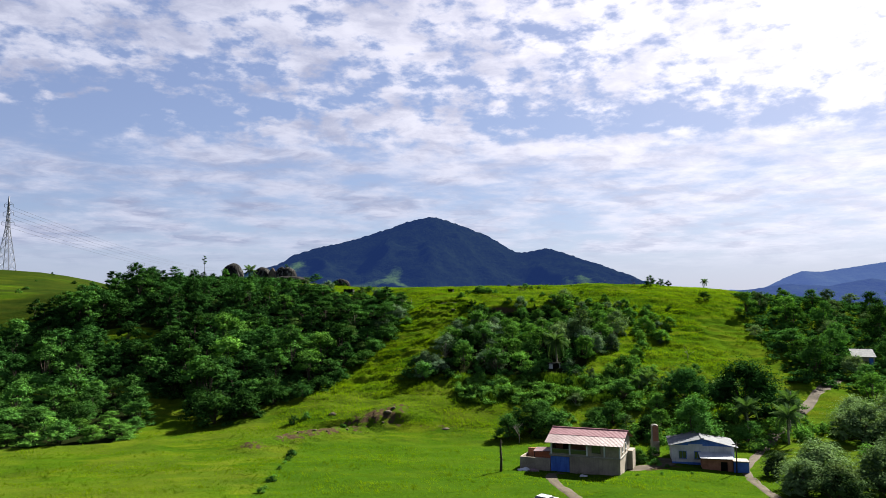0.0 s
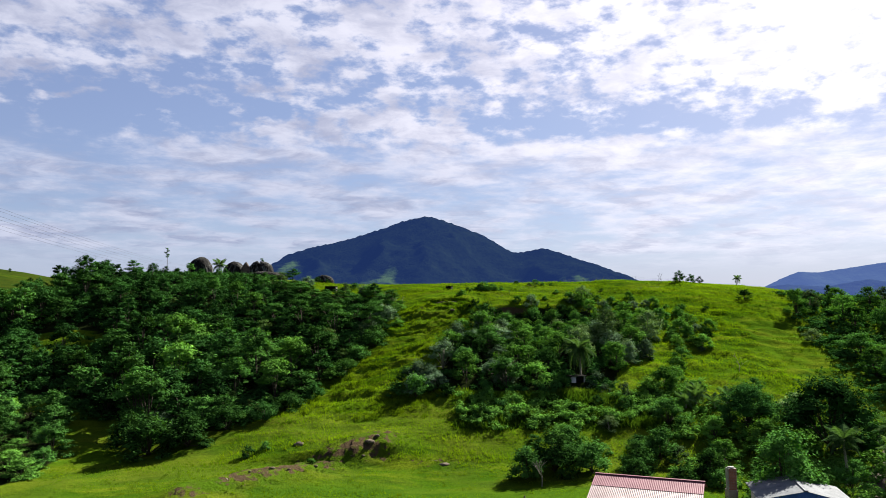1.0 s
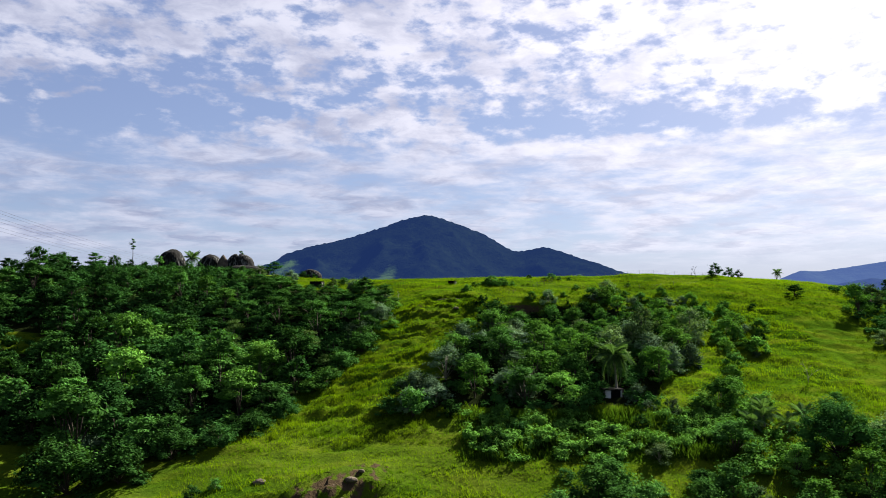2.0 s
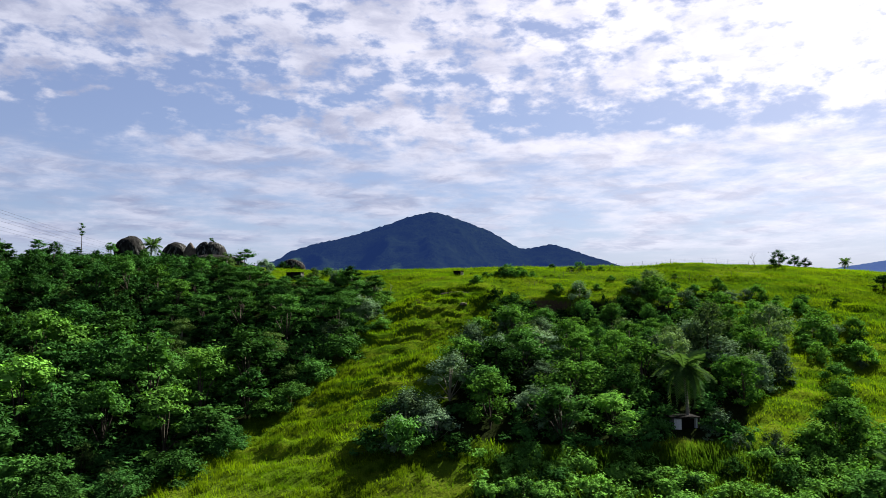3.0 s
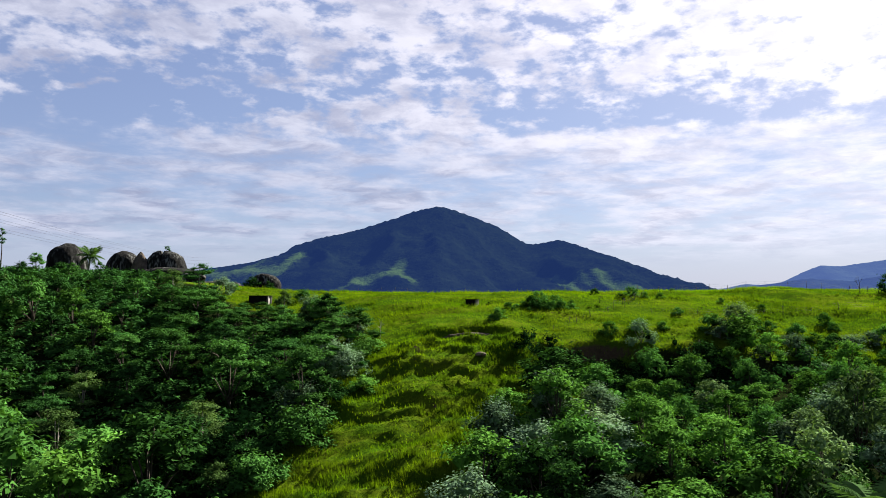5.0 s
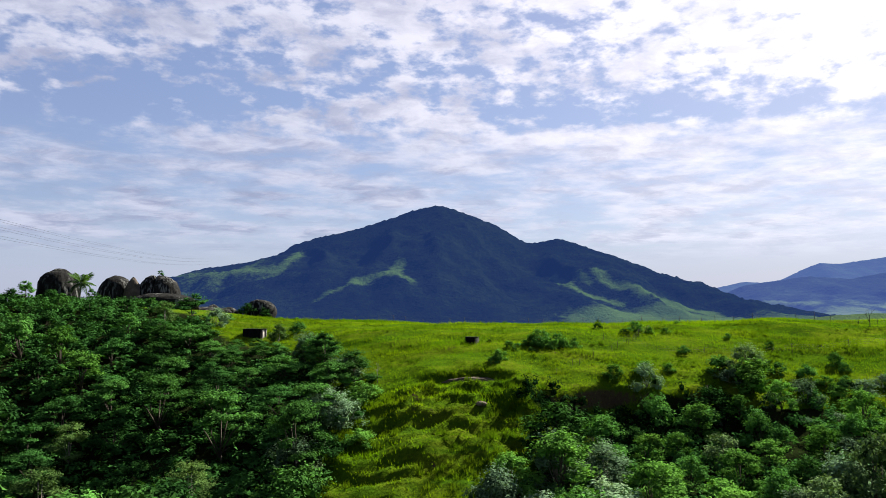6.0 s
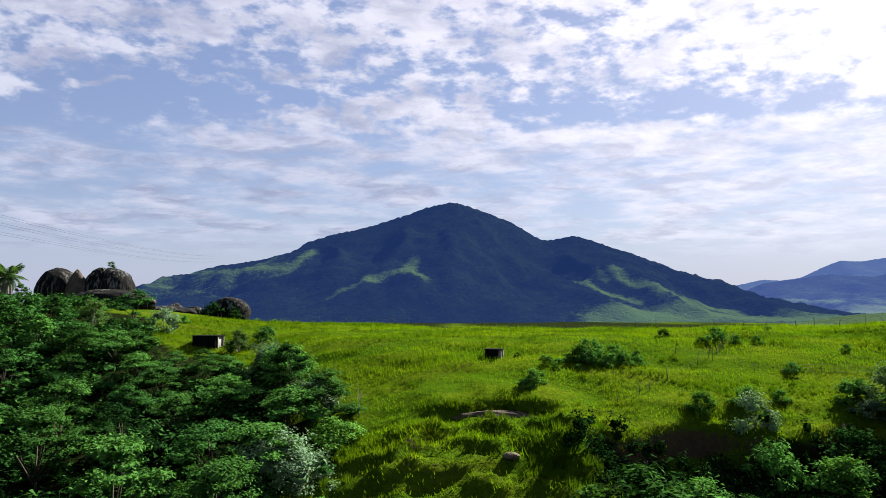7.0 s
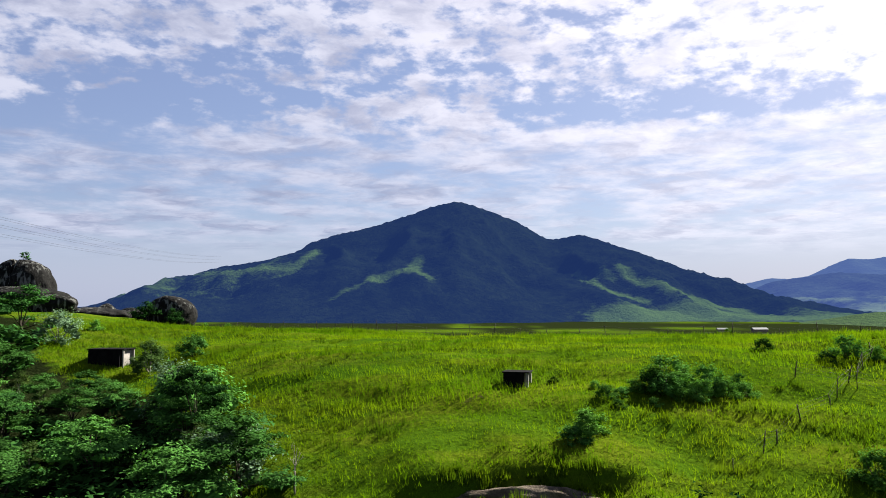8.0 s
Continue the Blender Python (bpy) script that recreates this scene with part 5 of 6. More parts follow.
# ---- grass ----
def grass_tufts(name, label, count, area, keep, height, width, mat, seed, blades=2):
    """Tapered blades in tufts over an area (x0, y0, x1, y1); keep thins them out."""
    rng = np.random.RandomState(seed)
    x, y = rng.uniform(area[0], area[2], count), rng.uniform(area[1], area[3], count)
    ok = keep(x, y, rng.rand(count))
    x, y = x[ok], y[ok]
    z = ground_z(x, y) - 0.05
    n = len(x)
    lush = 0.35 + 1.9 * fbm(x * 0.10, y * 0.36 + 0.04 * x, 3) ** 1.6
    corners = []
    for k in range(blades):
        a, lean = rng.uniform(0, 6.283, n), rng.normal(scale=0.26, size=(n, 2)) + np.array([-0.22, -0.10])
        h = height * lush * rng.uniform(0.6, 1.25, n)
        px, py = x + rng.normal(scale=0.15, size=n), y + rng.normal(scale=0.15, size=n)
        wx, wy = np.cos(a) * width * rng.uniform(0.7, 1.4, n), np.sin(a) * width * rng.uniform(0.7, 1.4, n)
        tx, ty = px + lean[:, 0] * h, py + lean[:, 1] * h
        corners.append(np.stack([np.stack([px - wx, py - wy, z], -1), np.stack([px + wx, py + wy, z], -1), np.stack([tx, ty, z + h], -1)], 1))
    return tagged(new(name, facets_mesh(name, np.concatenate(corners), mat)), label, "grass", kind="stuff")


def tussocks(name, label, count, area, keep, height, blades, mat, seed):
    """Dense rounded clumps of grass that stand above the sward."""
    rng = np.random.RandomState(seed)
    x, y = rng.uniform(area[0], area[2], count), rng.uniform(area[1], area[3], count)
    ok = keep(x, y, rng.rand(count))
    x, y = x[ok], y[ok]
    n, bits = len(x), []
    z, size = ground_z(x, y) - 0.05, rng.uniform(0.5, 1.3, n)
    for k in range(blades):
        a, q = rng.uniform(0, 6.283, n), np.sqrt(rng.rand(n))
        r, h = size * height * 0.55 * q, size * height * (1.05 - 0.6 * q * q) * rng.uniform(0.8, 1.15, n)
        px, py = x + np.cos(a) * r, y + np.sin(a) * r
        tx, ty = px + np.cos(a) * h * 0.35 * q, py + np.sin(a) * h * 0.35 * q
        t = rng.uniform(0, 6.283, n)
        wx, wy = np.cos(t) * 0.018 * size, np.sin(t) * 0.018 * size
        bits.append(np.stack([np.stack([px - wx, py - wy, z], -1), np.stack([px + wx, py + wy, z], -1), np.stack([tx, ty, z + h], -1)], 1))
    return tagged(new(name, facets_mesh(name, np.concatenate(bits), mat)), label, "grass", kind="stuff")


GRID = {}


def is_wooded(x, y):
    key = (int(x // 1.5), int(y // 1.5))
    if key not in GRID:
        GRID[key] = wooded(key[0] * 1.5 + 0.75, key[1] * 1.5 + 0.75)
    return GRID[key]


def open_ground(x, y, r):
    free = np.array([not is_wooded(a, b) for a, b in zip(x, y)])
    return free & (r < 0.35 + 0.9 * fbm(x * 0.3, y * 0.5, 2)) & (bare_ground(x, y) < 0.42)


grass_tufts("plateau_grass", "long yellow-green pasture grass on the plateau", 190000, (-36, 186, 90, 236), open_ground, 0.25, 0.018, MAT["grass"], 1)
grass_tufts("slope_grass", "tussocky yellow-green grass on the slope", 60000, (-30, 128, 62, 190), open_ground, 0.34, 0.035, MAT["grass"], 2)
grass_tufts("meadow_grass", "short bright meadow grass in the valley", 40000, (-66, 84, 40, 130), open_ground, 0.16, 0.06, MAT["grass"], 3)
grass_tufts("tall_grass", "tall lush bright green reeds at the foot of the slope", 9000, (2, 136, 36, 147), lambda x, y, r: r < fbm(x * 0.3, y * 0.3, 2) * 1.2, 0.9, 0.07, MAT["tall_grass"], 4)
patchy = lambda lo: lambda x, y, r: open_ground(x, y, r * 0.6) & (fbm(x * 0.16, y * 0.28, 3) > lo)
tussocks("slope_tussocks", "dense olive green grass tussocks on the slope", 3600, (-26, 140, 16, 189), patchy(0.46), 0.6, 46, MAT["tussock"], 11)
tussocks("upper_tussocks", "dense green grass tussocks on the upper slope", 1600, (16, 188, 75, 212), patchy(0.50), 0.36, 40, MAT["tussock"], 12)
tussocks("slope_weeds", "mottled weeds and long grass on the open slope", 3000, (38, 148, 84, 205), patchy(0.46), 0.7, 20, MAT["tussock"], 16)
tussocks("plateau_tussocks", "scattered bands of longer grass on the plateau", 5200, (-34, 192, 50, 232), patchy(0.52), 0.50, 22, MAT["tussock"], 13)
tussocks("meadow_tussocks", "scattered grass tussocks and weeds on the meadow", 2600, (-64, 86, 34, 138), patchy(0.55), 0.4, 18, MAT["tussock"], 14)
tussocks("ledge_tussocks", "long grass hanging over the turf ledge", 90, (-1.8, 191.0, 5.4, 191.7), lambda x, y, r: r < 2, 0.4, 40, MAT["tussock"], 15)


# ---- dirt lane and track ----
def strip(name, label, points, width, mat, lift=0.05):
    """A worn track laid along points over the ground."""
    pts = [Vector((x, y, 0)) for x, y in points]
    line = []
    for k in range(len(pts) - 1):
        a, b, c, d = pts[max(k - 1, 0)], pts[k], pts[k + 1], pts[min(k + 2, len(pts) - 1)]
        for s in range(12):
            t = s / 12
            line.append(0.5 * (2 * b + (c - a) * t + (2 * a - 5 * b + 4 * c - d) * t * t + (3 * b - a - 3 * c + d) * t**3))
    line.append(pts[-1])
    verts, faces, n = [], [], 7
    for i, p in enumerate(line):
        d = (line[min(i + 1, len(line) - 1)] - line[max(i - 1, 0)]).normalized()
        side = Vector((d.y, -d.x, 0))
        w = width * (0.85 + 0.4 * noise.noise(p * 0.35))
        for j in range(n):
            q = p + side * w * (j / (n - 1) - 0.5)
            verts.append((q.x, q.y, at(q.x, q.y, lift if 0 < j < n - 1 else -0.12)))
        if i:
            o = (i - 1) * n
            faces += [(o + j, o + j + 1, o + n + j + 1, o + n + j) for j in range(n - 1)]
    return tagged(new(name, mesh_of(name, verts, faces, mat, True)), label, "road", kind="structure")


strip("lane", "narrow dirt lane passing the blue house", [(35.5, 70), (37.0, 86), (39, 97), (43, 104.5), (47.5, 111.5)], 1.7, MAT["earth"])
strip("lane", "pale dirt lane rising between the trees", [(46, 110), (56.5, 124.5), (65.5, 134.5), (71, 141), (80, 150)], 3.0, MAT["earth"])
strip("track", "worn dirt track leading to the house gate", [(16.5, 76), (14.6, 84), (13.4, 90), (13.6, 95), (15.2, 96.6)], 2.2, MAT["earth"])
strip("yard", "bare earth yard between the two houses", [(24.0, 99), (27, 100.5), (30, 101.5), (31, 105)], 3.2, MAT["earth"])


# ---- houses ----
def corrugated(name, x0, x1, low, high, mat, parent, label="", pitch=0.16, amp=0.014, thick=0.02):
    """A corrugated sheet from x0 to x1, its lines running from low (y, z) up to high (y, z)."""
    n = max(2, int((x1 - x0) / pitch) * 4)
    verts, faces = [], []
    for i in range(n + 1):
        x = x0 + (x1 - x0) * i / n
        h = amp * math.sin(i * math.pi / 2)
        for y, z in (low, high):
            verts += [(x, y, z + h), (x, y, z + h - thick)]
        if i:
            o = 4 * (i - 1)
            faces += [(o, o + 4, o + 6, o + 2), (o + 1, o + 3, o + 7, o + 5), (o, o + 1, o + 5, o + 4), (o + 2, o + 6, o + 7, o + 3)]
    return part(name, mesh_of(name, verts, faces, mat), parent, label)


def window_part(parent, x0, x1, z0, z1, y, glass="glass", frame_mat="white_wall", side=False):
    """A window with frame, mullion and sill, proud of a wall that faces -y (or +x when side, at x=y)."""
    turn = Matrix.Translation((y, 0, 0)) @ Euler((0, 0, radians(90))).to_matrix().to_4x4() if side else Matrix.Translation((0, y, 0))
    w = part("window", box(x0, -0.015, z0, x1, 0.03, z1, MAT[glass], 0), parent, "dark window pane", m=turn)
    bm = bmesh.new()
    for a in ((x0 - 0.06, z0 - 0.06, x1 + 0.06, z0), (x0 - 0.06, z1, x1 + 0.06, z1 + 0.06), (x0 - 0.06, z0, x0, z1), (x1, z0, x1 + 0.06, z1), ((x0 + x1) / 2 - 0.025, z0, (x0 + x1) / 2 + 0.025, z1)):
        box_bm(bm, a[0], -0.05, a[1], a[2], 0.03, a[3])
    part("window_frame", (bm, MAT[frame_mat]), w)
    part("window_sill", box(x0 - 0.1, -0.12, z0 - 0.13, x1 + 0.1, 0.03, z0 - 0.062, MAT["concrete"], 0), w)
    return w


def big_house():
    base = thing("house", "two-storey rendered house with faded maroon sheet roof and blue gate", "house",
                 m=Matrix.Translation((13.9, 98.0, -0.2)) @ Euler((0, 0, radians(-23))).to_matrix().to_4x4())
    W, D, F, E = 9.0, 7.4, 1.85, 3.75          # width, depth, upper floor, eaves
    P = MAT["plaster"]
    # lower storey: solid wall with the gate opening
    part("wall", box(2.55, 0, -0.3, W, 0.22, F, P), base, "stained grey plaster wall")
    part("wall", box(0, 0, 1.72, 2.55, 0.22, F, P), base)
    part("wall", box(0, 0.22, -0.3, 0.22, D, E, P), base)
    part("wall", box(W - 0.22, 0.22, -0.3, W, D, E, P), base, "pale plaster side wall")
    part("wall", box(0.22, D - 0.22, -0.3, W - 0.22, D, E, P), base)
    gate = part("gate", box(0.08, 0.06, -0.2, 2.5, 0.12, 1.7, MAT["blue_paint"], 0), base, "blue painted sheet metal gate")
    for k in range(5):
        part("gate_rail", box(0.06 + k * 0.6, 0.02, -0.2, 0.12 + k * 0.6, 0.06, 1.7, MAT["blue_paint"], 0), gate)
    part("floor_slab", box(-0.12, -0.12, F, W + 0.08, D + 0.08, F + 0.16, MAT["concrete"]), base)
    # veranda on the upper floor and the rooms behind it
    part("wall", box(0.22, 2.2, F + 0.16, 4.9, 2.4, E, MAT["terracotta"]), base, "dim inner veranda wall")
    part("wall", box(4.9, 0.0, F + 0.16, W - 0.0, 0.22, E, P), base)
    part("wall", box(4.9, 0.22, F + 0.16, 5.1, 2.2, E, P), base)
    part("parapet", box(0.1, -0.02, F + 0.16, 4.8, 0.1, F + 0.28, P), base)
    for x in (0.08, 2.5, 4.72, 6.95, 8.86):
        part("column", box(x, -0.1, F + 0.16, x + 0.2, 0.1 if x < 4.8 else -0.005, E, MAT["white_wall"]), base, "white veranda column")
    for a, b in ((0.28, 2.5), (2.7, 4.72)):
        rail = part("railing", box(a, -0.03, F + 0.80, b, 0.03, F + 0.86, MAT["steel"], 0), base, "dark metal railing")
        part("railing_sheet", box(a, -0.01, F + 0.30, b, 0.01, F + 0.79, MAT["glass"], 0), rail)
    window_part(base, 5.5, 6.5, F + 0.62, F + 1.5, -0.004, frame_mat="wood")
    for y in (1.4, 3.9):
        window_part(base, y, y + 0.8, F + 0.7, F + 1.45, W + 0.004, side=True)
    part("door", box(1.2, 2.15, F + 0.16, 2.0, 2.2, F + 1.75, MAT["dark"], 0), base, "dark panel for an open doorway's shade")
    # gable roof of corrugated sheets, the lower half coloured paler for its glare
    R, zr = 3.7, 4.85
    ov, ze = -0.75, E - 0.28
    zm = ze + (zr - ze) * 0.52
    ym = ov + (R - ov) * 0.52
    corrugated("roof_sheet", -0.55, W + 0.45, (ov, ze + 0.06), (ym + 0.15, zm + 0.11), MAT["pale_glare_roof"], base, "maroon roof sheet with its glare painted pale")
    corrugated("roof_sheet", -0.55, W + 0.45, (ym, zm + 0.10), (R, zr + 0.06), MAT["maroon_roof"], base, "faded maroon roof sheet")
    corrugated("roof_sheet", -0.55, W + 0.45, (D + 0.5, ze + 0.1), (R, zr + 0.04), MAT["maroon_roof"], base)
    part("ridge_cap", box(-0.58, R - 0.15, zr + 0.05, W + 0.48, R + 0.15, zr + 0.13, MAT["maroon_roof"]), base)
    for x in (0.0, W - 0.22):
        v = [(x, 0.2, E), (x + 0.22, 0.2, E), (x + 0.22, D - 0.2, E), (x, D - 0.2, E), (x, R, zr - 0.03), (x + 0.22, R, zr - 0.03)]
        part("gable", mesh_of("gable", v, [(0, 1, 2, 3), (0, 4, 5, 1), (2, 5, 4, 3), (0, 3, 4), (1, 5, 2)], P), base)
    part("outhouse_wall", box(W, 5.4, -0.3, W + 0.7, D + 0.4, 2.1, P), base, "rear lean-to of plastered blocks")
    # walled terrace beside the gate
    part("terrace_wall", box(-4.1, -0.05, -0.3, 0, 0.15, 1.35, P), base)
    part("terrace_wall", box(-4.1, 0.15, -0.3, -3.9, 3.4, 1.35, P), base)
    part("terrace_wall", box(-3.9, 3.2, -0.3, 0, 3.4, 2.0, MAT["terracotta"]), base, "orange painted terrace wall")
    part("terrace_floor", box(-3.9, 0.15, -0.3, 0, 3.2, 0.85, MAT["terracotta"]), base)
    part("terrace_roof", mesh_of("terrace_roof", [(-2.9, 2.2, 1.75), (0.0, 2.2, 1.95), (0.0, 3.7, 2.25), (-2.9, 3.7, 2.05), (-2.9, 2.2, 1.68), (0.0, 2.2, 1.88), (0.0, 3.7, 2.18), (-2.9, 3.7, 1.98)],
                                 [(0, 1, 2, 3), (7, 6, 5, 4), (0, 4, 5, 1), (1, 5, 6, 2), (2, 6, 7, 3), (3, 7, 4, 0)], MAT["pale_glare_roof"]), base)
    for x in (-2.8, -0.15):
        part("terrace_post", box(x, 2.3, 0.85, x + 0.1, 2.4, 1.72, MAT["wood"], 0), base)


big_house()


def small_house():
    base = thing("house", "low white and blue house with grey gabled sheet roof", "house",
                 m=Matrix.Translation((30.9, 101.6, -0.5)) @ Euler((0, 0, radians(-14))).to_matrix().to_4x4())
    W, D, E, ridge = 7.9, 6.6, 2.75, 3.75
    wall = MAT["white_wall"]
    part("wall", box(0, 0, -0.3, W, 0.2, E, wall), base, "white and pale blue front wall")
    part("wall", box(0, D - 0.2, -0.3, W, D, E, wall), base)
    part("wall", box(0, 0.2, -0.3, 0.2, D - 0.2, E, wall), base)
    part("wall", box(W - 0.2, 0.2, -0.3, W, D - 0.2, E, MAT["blue_paint"]), base, "blue painted side wall")
    apex = 3.9
    for y in (0.0, D - 0.2):
        v = [(0, y, E), (W, y, E), (apex, y, ridge - 0.06), (0, y + 0.2, E), (W, y + 0.2, E), (apex, y + 0.2, ridge - 0.06)]
        part("gable", mesh_of("gable", v, [(0, 1, 2), (5, 4, 3), (0, 3, 4, 1), (1, 4, 5, 2), (2, 5, 3, 0)], MAT["blue_paint"] if y == 0 else wall), base, "blue grey gable")
    for x0, x1 in ((-0.45, apex), (W + 0.45, apex)):
        n, verts, faces = 40, [], []
        for i in range(n + 1):
            y = -0.5 + (D + 1.0) * i / n
            h = 0.025 * (i % 2)
            verts += [(x0, y, E - 0.02 + h), (x1, y, ridge + h), (x0, y, E - 0.05 + h), (x1, y, ridge - 0.03 + h)]
            if i:
                o = 4 * (i - 1)
                faces += [(o, o + 4, o + 5, o + 1), (o + 2, o + 3, o + 7, o + 6), (o, o + 2, o + 6, o + 4)]
        part("roof_sheet", mesh_of("roof_sheet", verts, faces, MAT["grey_roof"]), base, "grey fibre cement roof sheet")
    part("ridge_cap", box(apex - 0.18, -0.52, ridge + 0.02, apex + 0.18, D + 0.52, ridge + 0.09, MAT["grey_roof"]), base)
    for a, b in ((0.9, 1.8), (2.9, 3.6)):
        window_part(base, a, b, 1.05, 1.95, -0.004, frame_mat="blue_paint")
    part("fascia_board", box(2.1, -0.08, 2.55, 3.9, -0.005, 2.95, wall, 0), base, "white board under the gable")
    part("plinth", box(-0.05, -0.04, -0.3, W, -0.004, 0.55, MAT["blue_paint"], 0), base, "blue painted plinth")
    # brick store in front with its own roof, coloured white for its gloss
    part("store_wall", box(3.6, -2.5, -0.3, 7.4, -2.3, 1.45, MAT["brick"]), base, "rough red brick wall")
    part("store_wall", box(3.6, -2.3, -0.3, 3.8, -0.1, 1.6, MAT["brick"]), base)
    part("store_wall", box(7.2, -2.3, -0.3, 7.4, -0.1, 1.6, MAT["brick"]), base)
    corrugated("store_roof", 3.3, 7.5, (-2.9, 1.66), (-0.05, 1.95), MAT["white_wall"], base, "lean-to sheet roof, its gloss painted white")
    part("store_door", box(5.9, -2.56, -0.3, 6.7, -2.505, 1.2, MAT["dark"], 0), base, "dark panel for a doorway's shade")
    part("side_room", box(7.45, -3.0, -0.3, 9.2, -1.0, 1.35, MAT["blue_paint"]), base, "bright blue painted block room")
    part("side_room_roof", box(7.4, -3.1, 1.36, 9.3, -0.9, 1.48, MAT["concrete"]), base)
    part("side_room_wall", box(9.2, -2.95, -0.3, 9.28, -1.05, 1.3, wall, 0), base, "white end wall")


small_house()


def brick_tower():
    x, y = 30.3, 107.6
    base = thing("water_tower", "slender square red brick tower on a rendered base", "tower", m=Matrix.Translation((x, y, at(x, y))))
    part("base_block", box(-0.5, -0.5, -0.3, 0.5, 0.5, 2.1, MAT["plaster"]), base, "rendered base block")
    body = part("shaft", box(-0.42, -0.42, 2.1, 0.42, 0.42, 4.3, MAT["concrete"]), base)
    me = None
    for row in range(14):
        for col in range(3):
            for face in range(2):
                u = -0.26 + col * 0.26 + (0.03 if row % 2 else -0.03)
                z = 2.18 + row * 0.157
                if me is None:
                    bm = box_bm(bmesh.new(), -0.12, -0.02, -0.068, 0.12, 0.0, 0.068)
                    me = bpy.data.meshes.new("brick")
                    bm.to_mesh(me)
                    bm.free()
                    me.materials.append(MAT["brick"])
                m = Matrix.Translation((u, -0.42, z)) if face == 0 else Matrix.Translation((0.42, u, z)) @ Euler((0, 0, radians(90))).to_matrix().to_4x4()
                part("brick", me, body, m=m)
    part("tank", tubes_mesh("tank", [([(0, 0, 4.3), (0, 0, 4.36), (0, 0, 4.42)], [0.34, 0.38, 0.34])], MAT["concrete"], 12), base)


brick_tower()


def ruin(x, y):
    base = thing("shed", "small white roadside shed under the palm, half hidden by bushes", "shed", m=Matrix.Translation((x, y, at(x, y, -0.1))) @ Euler((0, 0, 0.1)).to_matrix().to_4x4())
    part("wall", box(-1.0, 0, 0, -0.15, 0.15, 1.1, MAT["white_wall"]), base)
    part("wall", box(-1.0, 1.6, 0, 1.4, 1.75, 1.2, MAT["white_wall"]), base)
    part("wall", box(1.25, 0, 0, 1.4, 1.6, 1.2, MAT["white_wall"]), base)
    part("doorway", box(-0.15, 0.4, 0, 1.25, 0.5, 1.05, MAT["dark"], 0), base, "dark panel for a doorway's shade")
    part("roof", box(-1.2, -0.3, 1.22, 1.6, 2.0, 1.28, MAT["dark"]), base)
    for px in (-1.1, 1.45):
        part("post", box(px, -0.25, 0, px + 0.1, -0.15, 1.2, MAT["wood"], 0), base)


ruin(22.3, 150.6)


def cottage(x, y):
    """A low house half hidden by the trees beside the lane."""
    base = thing("house", "small pale house with low sheet roof among lane trees", "house", m=Matrix.Translation((x, y, at(x, y, -0.2))) @ Euler((0, 0, -0.35)).to_matrix().to_4x4())
    W, D, E = 4.0, 3.6, 2.2
    part("wall", box(0, 0, -0.4, W, 0.18, E, MAT["plaster"]), base, "stained plaster front wall")
    part("wall", box(0, D - 0.18, -0.4, W, D, E, MAT["plaster"]), base)
    part("wall", box(0, 0.18, -0.4, 0.18, D - 0.18, E, MAT["plaster"]), base)
    part("wall", box(W - 0.18, 0.18, -0.4, W, D - 0.18, E, MAT["plaster"]), base)
    corrugated("roof_sheet", -0.3, W + 0.3, (-0.4, E - 0.1), (D + 0.3, E + 1.4), MAT["grey_roof"], base, "grey sheet roof")
    window_part(base, 0.8, 1.7, 1.0, 1.9, -0.004)
    part("door", box(2.9, -0.03, -0.2, 3.7, -0.004, 1.85, MAT["blue_paint"], 0), base, "blue door")


cottage(88.0, 159.5)


def shelter(label, x, y, w, h, d, turn, lift=0.0):
    """Open-fronted concrete trough shelter: back and side walls, slab roof, a pale front pillar."""
    base = thing("concrete_shelter", label, "shelter", m=Matrix.Translation((x, y, at(x, y, lift))) @ Euler((0, 0, turn)).to_matrix().to_4x4())
    part("wall", box(-w / 2, d - 0.12, -0.3, w / 2, d, h, MAT["concrete"]), base)
    part("wall", box(-w / 2, 0.05, -0.3, -w / 2 + 0.12, d - 0.12, h, MAT["concrete"]), base)
    part("wall", box(w / 2 - 0.3, 0.35, -0.3, w / 2 - 0.18, d - 0.12, h, MAT["concrete"]), base)
    # black sheet across the open front, painted for the shade inside
    part("back_panel", box(-w / 2 + 0.0, -0.03, -0.3, w / 2 - 0.3, 0.04, h, MAT["dark"], 0), base, "black panel standing in for the shaded inside")
    part("pillar", box(w / 2 - 0.12, 0.0, -0.3, w / 2, 0.12, h, MAT["concrete"]), base, "pale concrete pillar")
    part("roof_slab", box(-w / 2 - 0.08, -0.08, h, w / 2 + 0.08, d + 0.08, h + 0.06, MAT["dark"]), base, "dark roof slab")
    return base


shelter("small dark concrete trough shelter alone in the pasture", 2.1, 201.4, 1.42, 0.84, 1.1, -0.25)
shelter("low dark concrete shelter at the forest edge", -27.3, 213.4, 2.8, 1.15, 1.5, -0.1)


